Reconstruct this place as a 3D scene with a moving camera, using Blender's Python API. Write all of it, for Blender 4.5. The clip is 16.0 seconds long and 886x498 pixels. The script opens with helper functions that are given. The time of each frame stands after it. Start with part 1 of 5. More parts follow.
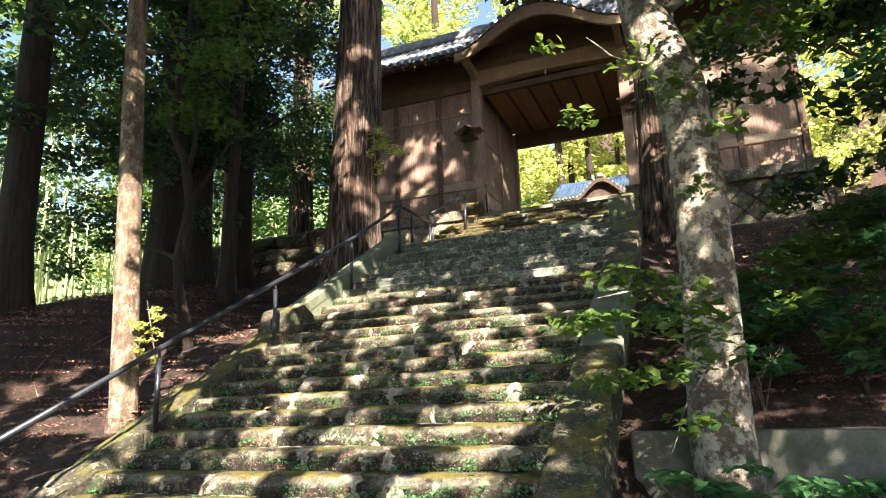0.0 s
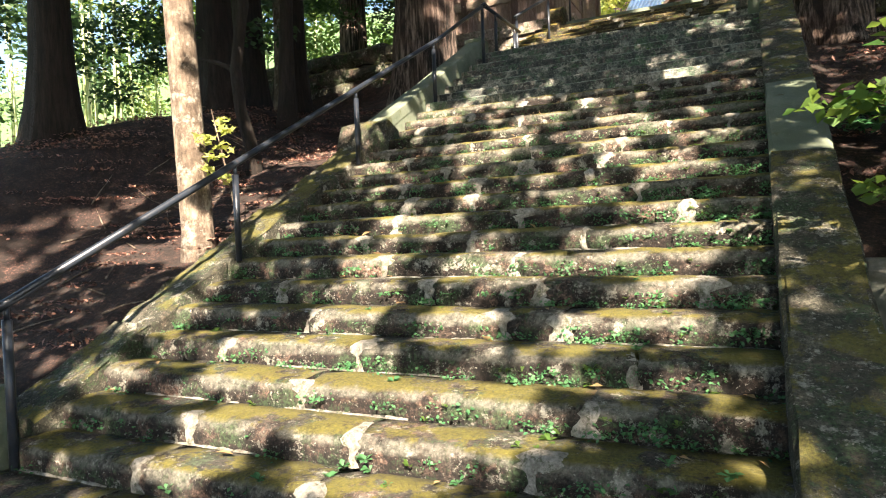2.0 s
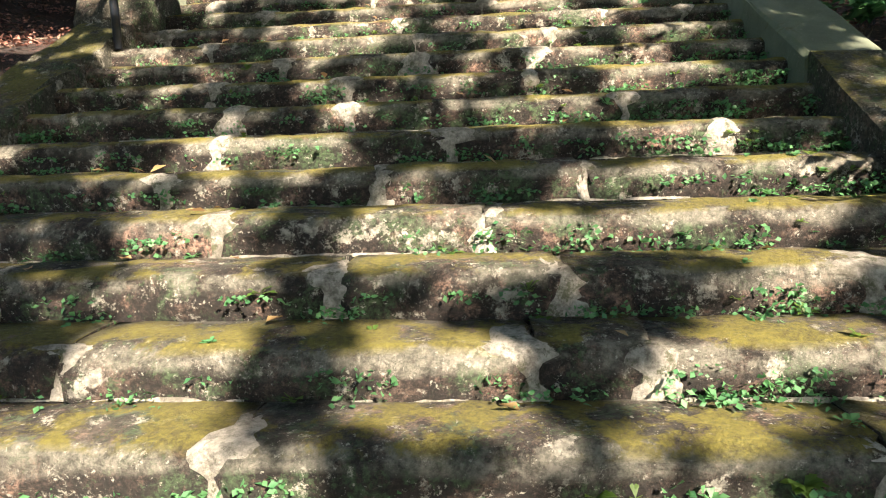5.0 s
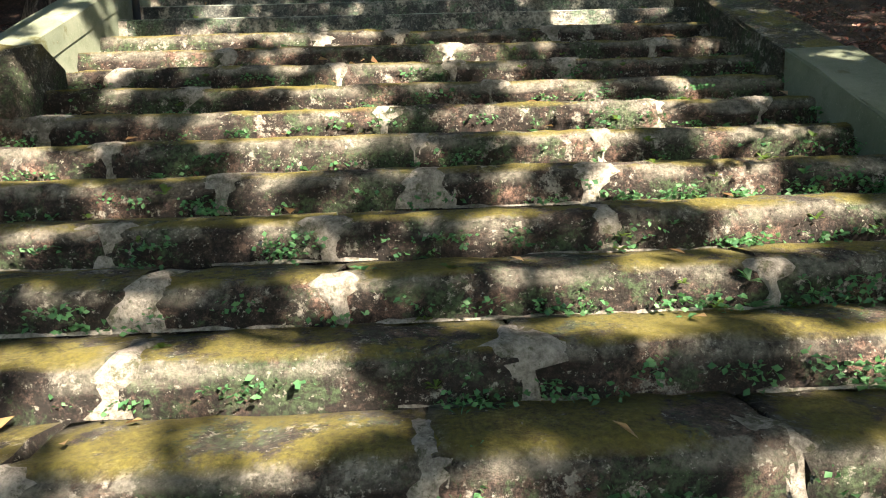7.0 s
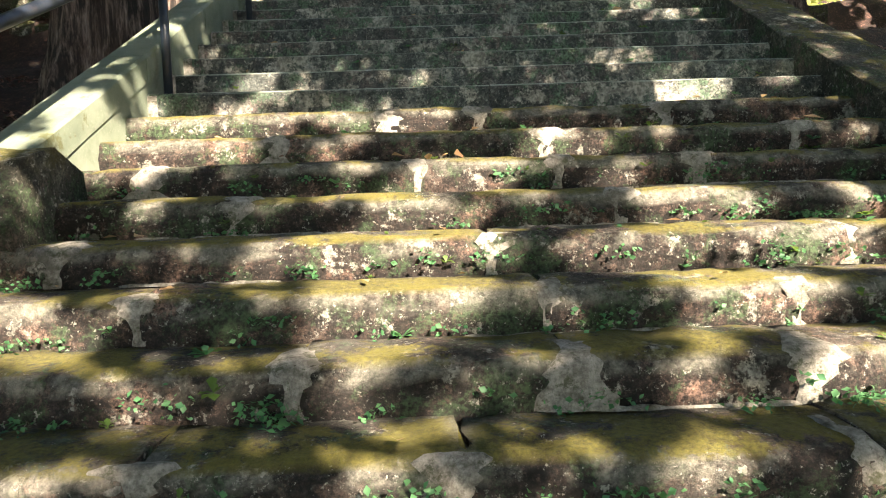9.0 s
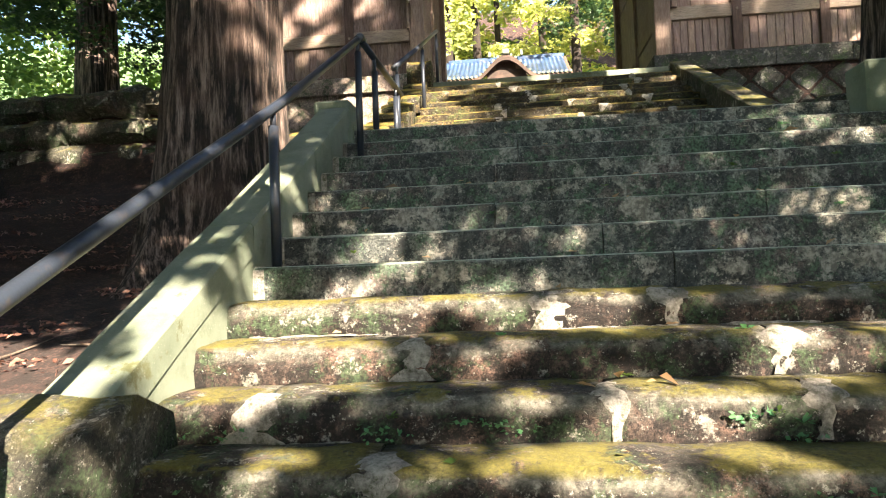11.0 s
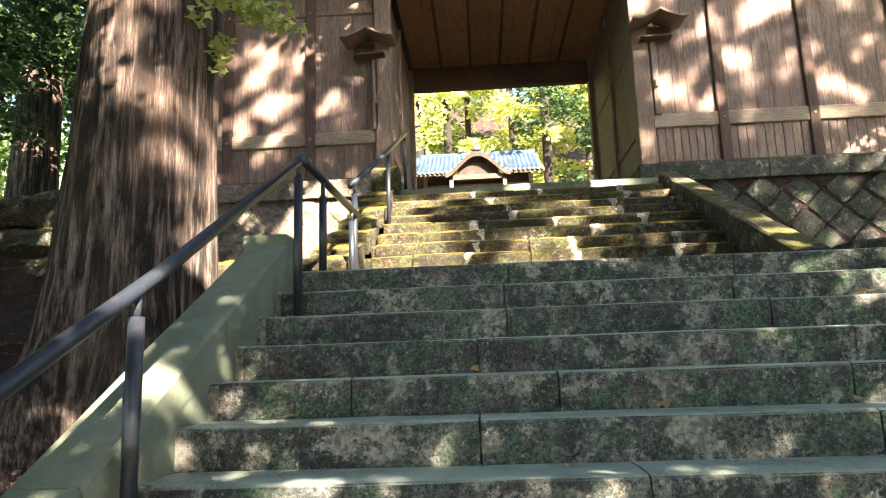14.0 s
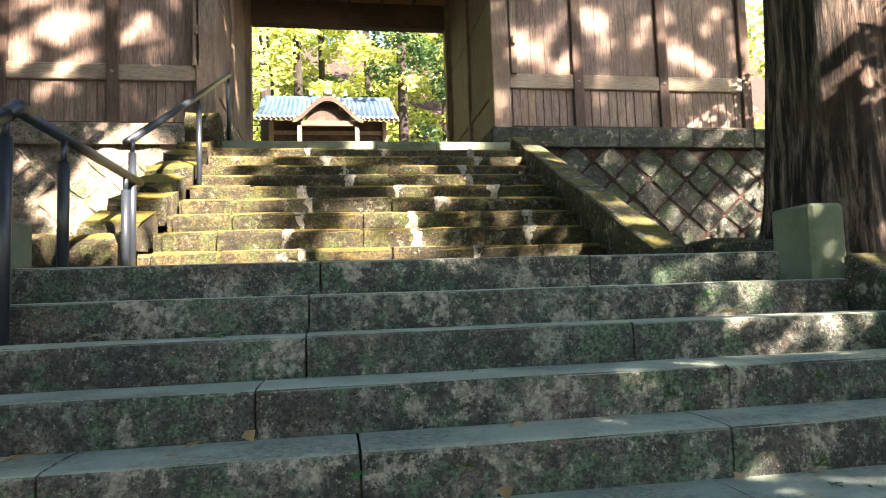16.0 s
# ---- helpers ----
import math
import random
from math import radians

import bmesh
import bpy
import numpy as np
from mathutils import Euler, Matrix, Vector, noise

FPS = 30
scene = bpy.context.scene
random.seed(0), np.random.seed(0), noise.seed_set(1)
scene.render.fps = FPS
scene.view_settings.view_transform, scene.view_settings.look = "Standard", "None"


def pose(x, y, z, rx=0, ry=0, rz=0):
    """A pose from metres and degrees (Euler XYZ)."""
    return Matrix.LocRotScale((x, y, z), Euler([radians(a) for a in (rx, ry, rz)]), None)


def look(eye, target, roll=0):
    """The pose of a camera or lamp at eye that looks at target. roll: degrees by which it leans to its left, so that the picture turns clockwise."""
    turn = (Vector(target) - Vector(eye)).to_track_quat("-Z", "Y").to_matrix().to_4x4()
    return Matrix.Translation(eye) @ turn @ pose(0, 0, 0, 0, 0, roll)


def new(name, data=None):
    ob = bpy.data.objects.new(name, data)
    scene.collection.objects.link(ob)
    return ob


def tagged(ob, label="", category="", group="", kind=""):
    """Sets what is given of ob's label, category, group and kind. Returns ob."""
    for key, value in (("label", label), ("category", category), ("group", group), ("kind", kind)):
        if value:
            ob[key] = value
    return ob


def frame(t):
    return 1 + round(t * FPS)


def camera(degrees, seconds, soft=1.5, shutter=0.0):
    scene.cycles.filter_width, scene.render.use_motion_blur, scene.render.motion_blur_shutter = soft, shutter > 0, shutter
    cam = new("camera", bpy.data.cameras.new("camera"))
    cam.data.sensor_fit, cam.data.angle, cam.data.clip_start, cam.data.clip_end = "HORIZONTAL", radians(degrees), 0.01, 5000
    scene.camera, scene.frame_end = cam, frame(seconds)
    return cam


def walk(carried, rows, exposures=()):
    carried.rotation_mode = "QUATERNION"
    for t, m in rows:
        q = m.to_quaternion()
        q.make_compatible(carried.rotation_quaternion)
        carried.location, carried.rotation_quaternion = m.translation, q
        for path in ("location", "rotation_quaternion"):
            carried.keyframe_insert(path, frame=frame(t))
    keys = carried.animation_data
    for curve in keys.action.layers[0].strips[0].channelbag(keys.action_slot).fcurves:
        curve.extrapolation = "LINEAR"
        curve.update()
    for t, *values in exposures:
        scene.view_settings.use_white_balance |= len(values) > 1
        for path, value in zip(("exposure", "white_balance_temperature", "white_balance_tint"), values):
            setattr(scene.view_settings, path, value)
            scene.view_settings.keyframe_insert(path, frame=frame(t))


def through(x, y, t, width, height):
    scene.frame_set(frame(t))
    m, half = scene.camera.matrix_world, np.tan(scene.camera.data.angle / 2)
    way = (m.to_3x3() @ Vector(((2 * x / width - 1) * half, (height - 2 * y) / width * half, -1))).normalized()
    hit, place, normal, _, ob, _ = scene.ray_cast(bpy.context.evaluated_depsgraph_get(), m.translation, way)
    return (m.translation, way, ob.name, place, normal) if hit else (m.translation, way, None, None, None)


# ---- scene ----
cam = camera(68.7, 16.0, soft=1.1)
METRES, EYE, TILT, LEAN, TURN = 10.5, 1.56, 13.0, 2.1, 22.0
ROWS = [
    (0.0, 0.0, 0.0, 0.0, 0.0, 0.0, -0.0),
    (0.5, -0.0156, 0.0154, -0.0074, 2.23, -2.22, 0.45),
    (1.0, -0.0284, 0.0515, -0.0186, 4.1, -5.7, 0.93),
    (1.5, -0.0551, 0.0881, -0.0292, 4.81, -10.07, 1.2),
    (2.0, -0.0761, 0.1249, -0.0391, 3.74, -14.32, 1.05),
    (2.5, -0.0838, 0.1691, -0.0489, 0.93, -17.92, 0.36),
    (3.0, -0.0991, 0.2107, -0.0602, -2.98, -20.09, -0.62),
    (5.5, -0.1384, 0.385, -0.0841, -19.7, -20.21, -4.62),
    (6.0, -0.1318, 0.4384, -0.075, -22.08, -19.78, -5.2),
    (6.5, -0.1424, 0.469, -0.0646, -23.17, -18.7, -5.38),
    (7.0, -0.1413, 0.4894, -0.0598, -23.5, -17.51, -5.42),
    (7.5, -0.1386, 0.5149, -0.0522, -23.25, -16.95, -5.37),
    (8.0, -0.1437, 0.539, -0.0472, -22.65, -16.63, -5.23),
    (8.5, -0.1428, 0.5605, -0.0425, -22.5, -16.34, -5.21),
    (9.0, -0.1467, 0.588, -0.0315, -22.13, -15.87, -5.17),
    (9.5, -0.1542, 0.6141, -0.0227, -20.34, -15.45, -4.8),
    (10.0, -0.1529, 0.6379, -0.0193, -16.54, -15.05, -3.89),
    (12.5, -0.1546, 0.7591, 0.036, -14.72, 0.61, -3.69),
    (13.0, -0.144, 0.7718, 0.0335, -17.15, 1.87, -4.08),
    (13.5, -0.1341, 0.7914, 0.0388, -17.68, 0.64, -4.17),
    (14.0, -0.1199, 0.815, 0.0453, -17.94, -1.93, -4.14),
    (14.5, -0.0978, 0.8321, 0.0495, -19.61, -4.43, -4.38),
    (15.0, -0.0886, 0.8546, 0.0553, -22.95, -5.67, -5.04),
    (15.5, -0.0809, 0.8741, 0.0636, -27.0, -5.71, -5.86),
    (16.0, -0.0645, 0.8936, 0.0694, -30.58, -5.46, -6.54),
]
walk(cam, [(t, pose(0, 0, EYE, TILT, LEAN, TURN) @ pose(METRES * x, METRES * y, METRES * z, 90 + pitch, roll, yaw)) for t, x, y, z, yaw, pitch, roll in ROWS],
     exposures=[(0.0, 3.0), (4.5, 2.9), (6.0, 2.88), (7.5, 3.15), (9.0, 3.3), (10.0, 3.3), (13.0, 3.8), (16.0, 3.9)])

# ---- world, sun ----
SUN_DIR = Vector((0.42, -0.72, 0.56)).normalized()      # towards the sun
world = bpy.data.worlds.new("sky")
scene.world = world
world.use_nodes = True
wn = world.node_tree
sky = wn.nodes.new("ShaderNodeTexSky")
sky.sky_type = "NISHITA"
sky.sun_disc = False
sky.sun_elevation = math.asin(SUN_DIR.z)
sky.sun_rotation = math.atan2(SUN_DIR.x, SUN_DIR.y)
wn.nodes["Background"].inputs[1].default_value = 0.05
wn.links.new(sky.outputs[0], wn.nodes["Background"].inputs[0])
lamp = bpy.data.lights.new("sun", "SUN")
lamp.energy, lamp.angle, lamp.color = 5.0, radians(0.53), (1.0, 0.81, 0.62)
sun = new("sun", lamp)
sun.matrix_world = look(SUN_DIR * 60, (0, 0, 0))


# ---- materials ----
class Mat:
    """A small builder of node materials in object or generated space."""

    def __init__(self, name, rough=0.85, metal=0.0, world_space=True):
        self.m = bpy.data.materials.new(name)
        self.m.use_nodes = True
        self.t = self.m.node_tree
        self.b = self.t.nodes["Principled BSDF"]
        self.b.inputs["Roughness"].default_value = rough
        self.b.inputs["Metallic"].default_value = metal
        if world_space:
            geo = self.t.nodes.new("ShaderNodeNewGeometry")
            self.geo, self.co = geo, geo.outputs["Position"]
        else:
            tc = self.t.nodes.new("ShaderNodeTexCoord")
            self.geo = self.t.nodes.new("ShaderNodeNewGeometry")
            self.co = tc.outputs["Object"]

    def link(self, a, b):
        self.t.links.new(a, b)

    def stretch(self, sx, sy, sz):
        n = self.t.nodes.new("ShaderNodeMapping")
        n.inputs["Scale"].default_value = (sx, sy, sz)
        self.link(self.co, n.inputs["Vector"])
        return n.outputs[0]

    def noise(self, scale, detail=4, rough=0.6, co=None):
        n = self.t.nodes.new("ShaderNodeTexNoise")
        n.inputs["Scale"].default_value = scale
        n.inputs["Detail"].default_value = detail
        n.inputs["Roughness"].default_value = rough
        self.link(co or self.co, n.inputs["Vector"])
        return n.outputs["Fac"]

    def voronoi(self, scale, co=None):
        n = self.t.nodes.new("ShaderNodeTexVoronoi")
        n.inputs["Scale"].default_value = scale
        self.link(co or self.co, n.inputs["Vector"])
        return n.outputs["Distance"]

    def ramp(self, fac, *stops):
        n = self.t.nodes.new("ShaderNodeValToRGB")
        e = n.color_ramp.elements
        while len(e) < len(stops):
            e.new(0.5)
        for el, (p, c) in zip(e, stops):
            el.position = p
            el.color = (*c, 1) if isinstance(c, tuple) else (c, c, c, 1)
        self.link(fac, n.inputs[0])
        return n.outputs[0]

    def mix(self, fac, a, b, kind="MIX"):
        n = self.t.nodes.new("ShaderNodeMix")
        n.data_type, n.blend_type = "RGBA", kind
        for sock, v in ((n.inputs[0], fac), (n.inputs[6], a), (n.inputs[7], b)):
            if isinstance(v, (int, float)):
                sock.default_value = v
            elif isinstance(v, tuple):
                sock.default_value = (*v, 1)
            else:
                self.link(v, sock)
        return n.outputs[2]

    def math(self, op, a, b=0.0):
        n = self.t.nodes.new("ShaderNodeMath")
        n.operation = op
        n.use_clamp = op in ("ADD", "MULTIPLY", "SUBTRACT")
        for s, v in zip(n.inputs, (a, b)):
            if isinstance(v, (int, float)):
                s.default_value = v
            else:
                self.link(v, s)
        return n.outputs[0]

    def up(self):
        n = self.t.nodes.new("ShaderNodeSeparateXYZ")
        self.link(self.geo.outputs["Normal"], n.inputs[0])
        return n.outputs["Z"]

    def rnd(self):
        return self.t.nodes.new("ShaderNodeObjectInfo").outputs["Random"]

    def island(self):
        return self.geo.outputs["Random Per Island"]

    def done(self, colour, height=None, strength=0.5, dist=0.02, rough=None):
        if isinstance(colour, tuple):
            self.b.inputs["Base Color"].default_value = (*colour, 1)
        else:
            self.link(colour, self.b.inputs["Base Color"])
        if rough is not None:
            self.link(rough, self.b.inputs["Roughness"])
        if height is not None:
            n = self.t.nodes.new("ShaderNodeBump")
            n.inputs["Strength"].default_value = strength
            n.inputs["Distance"].default_value = dist
            self.link(height, n.inputs["Height"])
            self.link(n.outputs[0], self.b.inputs["Normal"])
        return self.m


def stone_material(name, dark, mid, flat_amount, lichen_amount, moss=(0.125, 0.115, 0.016), green=(0.045, 0.08, 0.035), pink=(0.21, 0.14, 0.115), soot=0.85, nose=0.0, grain=0.9, low=0.25, blotch=(6.0, 0.565)):
    """Weathered stone: grain, sooty and rosy blotches, green algae, pale lichen, moss (on cut steps a pale tone) on
    what lies flat, and bare worn edges.
    """
    k = Mat(name, 0.92)
    fine, grit, pit = k.noise(11, 9, 0.8), k.noise(75, 4, 0.7), k.noise(26, 8, 0.8)
    base = k.ramp(fine, (0.40, dark), (0.48, tuple(p * 0.6 + q * 0.4 for p, q in zip(dark, mid))), (0.55, mid), (0.64, tuple(min(1, c * 1.9) for c in mid)))
    base = k.mix(k.math("MULTIPLY", k.ramp(k.noise(1.9, 7, 0.72), (0.49, 0.0), (0.56, 0.9)), k.ramp(fine, (0.42, 0.3), (0.52, 1.0))), base, k.mix(k.ramp(pit, (0.42, 0.0), (0.56, 1.0)), tuple(c * 0.45 for c in pink), tuple(c * 1.25 for c in pink)))
    base = k.mix(k.math("MULTIPLY", k.ramp(k.noise(2.6, 8, 0.78), (0.50 - 0.08 * soot, 0.0), (0.575 - 0.08 * soot, 1.0)), soot), base, k.mix(k.ramp(pit, (0.50, 0.0), (0.62, 1.0)), tuple(c * 0.7 for c in dark), tuple(p * 0.6 + q * 0.4 for p, q in zip(dark, mid))))
    base = k.mix(grain, base, k.ramp(k.noise(34, 10, 0.86), (0.41, 0.12), (0.50, 0.80), (0.60, 1.0)), "MULTIPLY")
    base = k.mix(k.ramp(k.noise(19, 9, 0.85), (0.54, 0.0), (0.62, 0.55)), base, tuple(min(1, c * 1.7) for c in mid))
    base = k.mix(k.math("MULTIPLY", k.rnd(), 0.5), base, k.mix(0.65, base, tuple(c * 0.7 for c in dark)))
    base = k.mix(k.ramp(grit, (0.38, 0.85), (0.48, 0.0)), base, tuple(c * 0.3 for c in dark))
    green_f = k.math("MULTIPLY", k.ramp(k.noise(3.6, 9, 0.8), (0.515, 0.0), (0.56, 1.0)), 0.8)
    base = k.mix(green_f, base, k.mix(k.ramp(k.noise(60, 4), (0.4, 0.0), (0.6, 1.0)), tuple(c * 0.3 for c in green), tuple(c * 1.5 for c in green)))
    upz = k.up()
    if nose:
        band = k.math("MULTIPLY", k.ramp(upz, (0.12, 0.0), (0.40, 1.0), (0.86, 1.0), (0.97, 0.25)), k.ramp(k.noise(3.3, 8, 0.75), (0.44, 0.0), (0.54, nose)))
        base = k.mix(band, base, k.mix(k.ramp(pit, (0.38, 0.0), (0.60, 1.0)), (0.07, 0.075, 0.060), (0.30, 0.295, 0.25)))
    spots = k.math("MULTIPLY", k.ramp(k.noise(blotch[0], 10, 0.8), (blotch[1], 0.0), (blotch[1] + 0.035, 1.0)), lichen_amount)
    specks = k.math("MULTIPLY", k.ramp(k.noise(42, 4, 0.75), (0.615, 0.0), (0.66, 1.0)), lichen_amount)
    base = k.mix(spots, base, k.mix(k.ramp(k.noise(38, 5), (0.4, 0.0), (0.6, 1.0)), (0.20, 0.20, 0.175), (0.50, 0.49, 0.43)))
    base = k.mix(specks, base, (0.40, 0.40, 0.35))
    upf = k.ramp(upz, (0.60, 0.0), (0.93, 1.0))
    edge = 0.62 - flat_amount * 0.16
    flatf = k.math("MULTIPLY", upf, k.ramp(k.noise(2.7, 9, 0.74), (edge - 0.03, 0.0), (edge + 0.03, 1.0)))
    flatcol = k.mix(k.ramp(k.noise(48, 8, 0.8), (0.34, 0.0), (0.66, 1.0)), k.mix(k.ramp(k.noise(2.1, 6, 0.7), (0.42, 0.0), (0.56, 1.0)), tuple(c * low * 0.5 for c in moss), tuple(c * (0.4 + low) for c in moss)), tuple(c * 1.5 for c in moss))
    base = k.mix(k.math("MULTIPLY", flatf, 0.9), base, flatcol)
    h = k.mix(0.5, k.mix(0.4, fine, grit), k.noise(30, 7, 0.8))
    return k.done(base, h, 1.0, 0.09)


M_STEP_OLD = stone_material("old_step_stone", (0.007, 0.005, 0.0045), (0.135, 0.092, 0.074), 0.86, 0.8, moss=(0.15, 0.136, 0.017), green=(0.042, 0.078, 0.034), pink=(0.38, 0.24, 0.185), soot=0.95, nose=0.8)
# the moss arguments here give the treads a paler tone than the risers
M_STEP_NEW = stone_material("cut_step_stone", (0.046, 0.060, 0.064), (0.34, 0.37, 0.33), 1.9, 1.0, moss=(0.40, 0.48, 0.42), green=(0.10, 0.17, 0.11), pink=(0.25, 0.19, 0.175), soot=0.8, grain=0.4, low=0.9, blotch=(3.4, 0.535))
# mossy stone of the upper flight, with sunlight put into the moss yellow
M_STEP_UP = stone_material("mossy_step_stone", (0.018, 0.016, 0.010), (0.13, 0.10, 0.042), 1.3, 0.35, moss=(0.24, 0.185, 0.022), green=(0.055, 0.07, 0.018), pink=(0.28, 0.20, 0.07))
k = Mat("green_concrete", 0.85)
cc = k.ramp(k.noise(1.7, 6, 0.65), (0.38, (0.075, 0.10, 0.070)), (0.62, (0.145, 0.17, 0.13)))
cc = k.mix(k.ramp(k.noise(5.5, 8, 0.75), (0.52, 0.0), (0.62, 0.55)), cc, (0.075, 0.098, 0.066))
cc = k.mix(k.ramp(k.noise(3.1, 7, 0.75), (0.60, 0.0), (0.66, 0.85)), cc, (0.055, 0.060, 0.018))
cc = k.mix(k.ramp(k.noise(70, 4, 0.7), (0.62, 0.0), (0.68, 0.5)), cc, (0.30, 0.31, 0.26))
M_CAP = k.done(cc, k.noise(60, 6, 0.75), 0.5, 0.012)
M_CAP_MOSS = stone_material("mossy_balustrade_stone", (0.05, 0.055, 0.038), (0.21, 0.20, 0.155), 0.62, 0.8, moss=(0.14, 0.13, 0.02))
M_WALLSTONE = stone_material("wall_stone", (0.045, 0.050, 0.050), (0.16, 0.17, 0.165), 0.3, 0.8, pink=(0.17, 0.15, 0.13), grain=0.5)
# left platform's stone: sunlight is put into its paler colour
M_SUNLITSTONE = stone_material("sunlit_wall_stone", (0.19, 0.155, 0.135), (0.42, 0.36, 0.31), 0.2, 0.4, pink=(0.45, 0.36, 0.31), soot=0.4, grain=0.4)

k = Mat("mortar", 0.95)
mo = k.ramp(k.noise(34, 6, 0.75), (0.34, (0.15, 0.15, 0.132)), (0.50, (0.34, 0.33, 0.295)), (0.66, (0.48, 0.46, 0.42)))
mo = k.mix(k.ramp(k.noise(7, 8, 0.78), (0.48, 0.0), (0.60, 0.7)), mo, (0.075, 0.07, 0.05))
M_MORTAR = k.done(k.mix(k.ramp(k.noise(16, 7, 0.8), (0.54, 0.0), (0.60, 0.8)), mo, (0.06, 0.072, 0.030)), k.noise(40, 7, 0.75), 1.0, 0.04)

k = Mat("concrete", 0.9)
M_CONCRETE = k.done(k.mix(k.ramp(k.noise(1.6, 6, 0.7), (0.4, 0.0), (0.65, 1.0)), k.ramp(k.noise(25, 5), (0.3, (0.11, 0.115, 0.112)), (0.7, (0.19, 0.19, 0.185))), (0.05, 0.065, 0.05)), k.noise(60, 4), 0.5, 0.01)

k = Mat("leaf_litter_soil", 1.0)
litter = k.ramp(k.noise(30, 8, 0.85), (0.40, (0.010, 0.007, 0.006)), (0.53, (0.055, 0.029, 0.024)), (0.61, (0.19, 0.098, 0.078)), (0.70, (0.36, 0.22, 0.18)))
litter = k.mix(k.ramp(k.noise(5.5, 6, 0.75), (0.44, 0.85), (0.56, 0.0)), litter, (0.012, 0.008, 0.007))
litter = k.mix(k.ramp(k.noise(0.7, 4), (0.45, 0.0), (0.7, 0.5)), litter, (0.028, 0.018, 0.014))
east = k.t.nodes.new("ShaderNodeSeparateXYZ")
k.link(k.co, east.inputs[0])
turf = k.ramp(k.noise(9, 7, 0.75), (0.38, (0.03, 0.075, 0.03)), (0.62, (0.14, 0.24, 0.10)))
litter = k.mix(k.math("LESS_THAN", east.outputs["X"], -14.0), litter, turf)
M_SOIL = k.done(litter, k.mix(0.5, k.noise(60, 6, 0.8), k.noise(16, 4)), 1.0, 0.09)


def wood_material(name, a, b, c, along="Z", rough=0.8):
    k = Mat(name, rough)
    s = {"X": (0.7, 9, 9), "Y": (9, 0.7, 9), "Z": (9, 9, 0.7)}[along]
    grain = k.noise(5.0, 7, 0.72, k.stretch(*s))
    fine = k.noise(16.0, 5, 0.7, k.stretch(*s))
    col = k.ramp(grain, (0.30, a), (0.52, b), (0.72, c))
    col = k.mix(k.math("MULTIPLY", k.rnd(), 0.5), col, k.mix(0.6, col, tuple(v * 0.55 for v in a)))
    col = k.mix(k.ramp(fine, (0.36, 0.7), (0.5, 0.0)), col, tuple(v * 0.35 for v in a))
    col = k.mix(k.ramp(k.noise(1.1, 5, 0.7), (0.50, 0.0), (0.68, 0.55)), col, (0.13, 0.075, 0.055))
    return k.done(col, k.mix(0.5, grain, fine), 0.7, 0.012)


M_BOARD = wood_material("weathered_board", (0.10, 0.064, 0.053), (0.225, 0.162, 0.142), (0.37, 0.30, 0.275))
M_WINGPOST = wood_material("dark_post", (0.045, 0.026, 0.021), (0.095, 0.058, 0.047), (0.16, 0.11, 0.092))
M_POST = wood_material("weathered_post", (0.12, 0.082, 0.064), (0.25, 0.185, 0.15), (0.38, 0.30, 0.255))
M_RAIL = wood_material("weathered_rail", (0.20, 0.15, 0.115), (0.34, 0.275, 0.22), (0.44, 0.37, 0.31), "X")
M_BEAM = wood_material("old_beam", (0.12, 0.078, 0.052), (0.24, 0.17, 0.12), (0.34, 0.25, 0.185), "X")
# near-black wood of the hall; in the gable recess it stands for shade
M_NEARBLACK = wood_material("near_black_wood", (0.016, 0.009, 0.006), (0.034, 0.020, 0.014), (0.06, 0.038, 0.028), "X")
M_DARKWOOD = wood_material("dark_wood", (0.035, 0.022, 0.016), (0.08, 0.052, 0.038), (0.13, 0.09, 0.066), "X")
M_CEILING = wood_material("ceiling_board", (0.20, 0.095, 0.052), (0.34, 0.18, 0.105), (0.42, 0.25, 0.155), "Y")

k = Mat("roof_tile", 0.35)
M_TILE = k.done(k.mix(k.ramp(k.noise(5, 6, 0.7), (0.5, 0.0), (0.66, 0.8)), k.ramp(k.noise(1.5, 4), (0.35, (0.05, 0.06, 0.075)), (0.7, (0.12, 0.145, 0.175))), (0.30, 0.30, 0.26)), k.noise(30, 4), 0.4, 0.01)
k = Mat("blue_roof_tile", 0.3)
M_BLUETILE = k.done(k.mix(k.ramp(k.noise(4, 6, 0.7), (0.54, 0.0), (0.68, 0.7)), k.ramp(k.noise(1.1, 4), (0.35, (0.014, 0.028, 0.065)), (0.7, (0.03, 0.07, 0.165))), (0.15, 0.15, 0.15)), k.noise(30, 4), 0.4, 0.01)

k = Mat("painted_pipe", 0.34, 0.3)
M_PIPE = k.done(k.mix(k.ramp(k.noise(25, 5, 0.7), (0.54, 0.0), (0.66, 0.4)), (0.022, 0.029, 0.042), (0.06, 0.05, 0.045)), k.noise(80, 4), 0.2, 0.004)

k = Mat("cedar_bark", 0.95)
fib = k.noise(2.3, 8, 0.72, k.stretch(6.5, 6.5, 0.5))
fib2 = k.noise(9.0, 6, 0.72, k.stretch(6.5, 6.5, 0.35))
bark = k.ramp(fib, (0.455, (0.006, 0.0045, 0.004)), (0.495, (0.07, 0.050, 0.042)), (0.55, (0.165, 0.125, 0.107)), (0.63, (0.30, 0.24, 0.21)))
bark = k.mix(k.ramp(fib2, (0.38, 0.85), (0.5, 0.0)), bark, (0.022, 0.016, 0.013))
bark = k.mix(k.ramp(k.noise(0.9, 5, 0.7), (0.48, 0.0), (0.66, 0.55)), bark, (0.10, 0.058, 0.044))
M_CEDAR = k.done(bark, k.mix(0.3, fib, fib2), 1.0, 0.16)

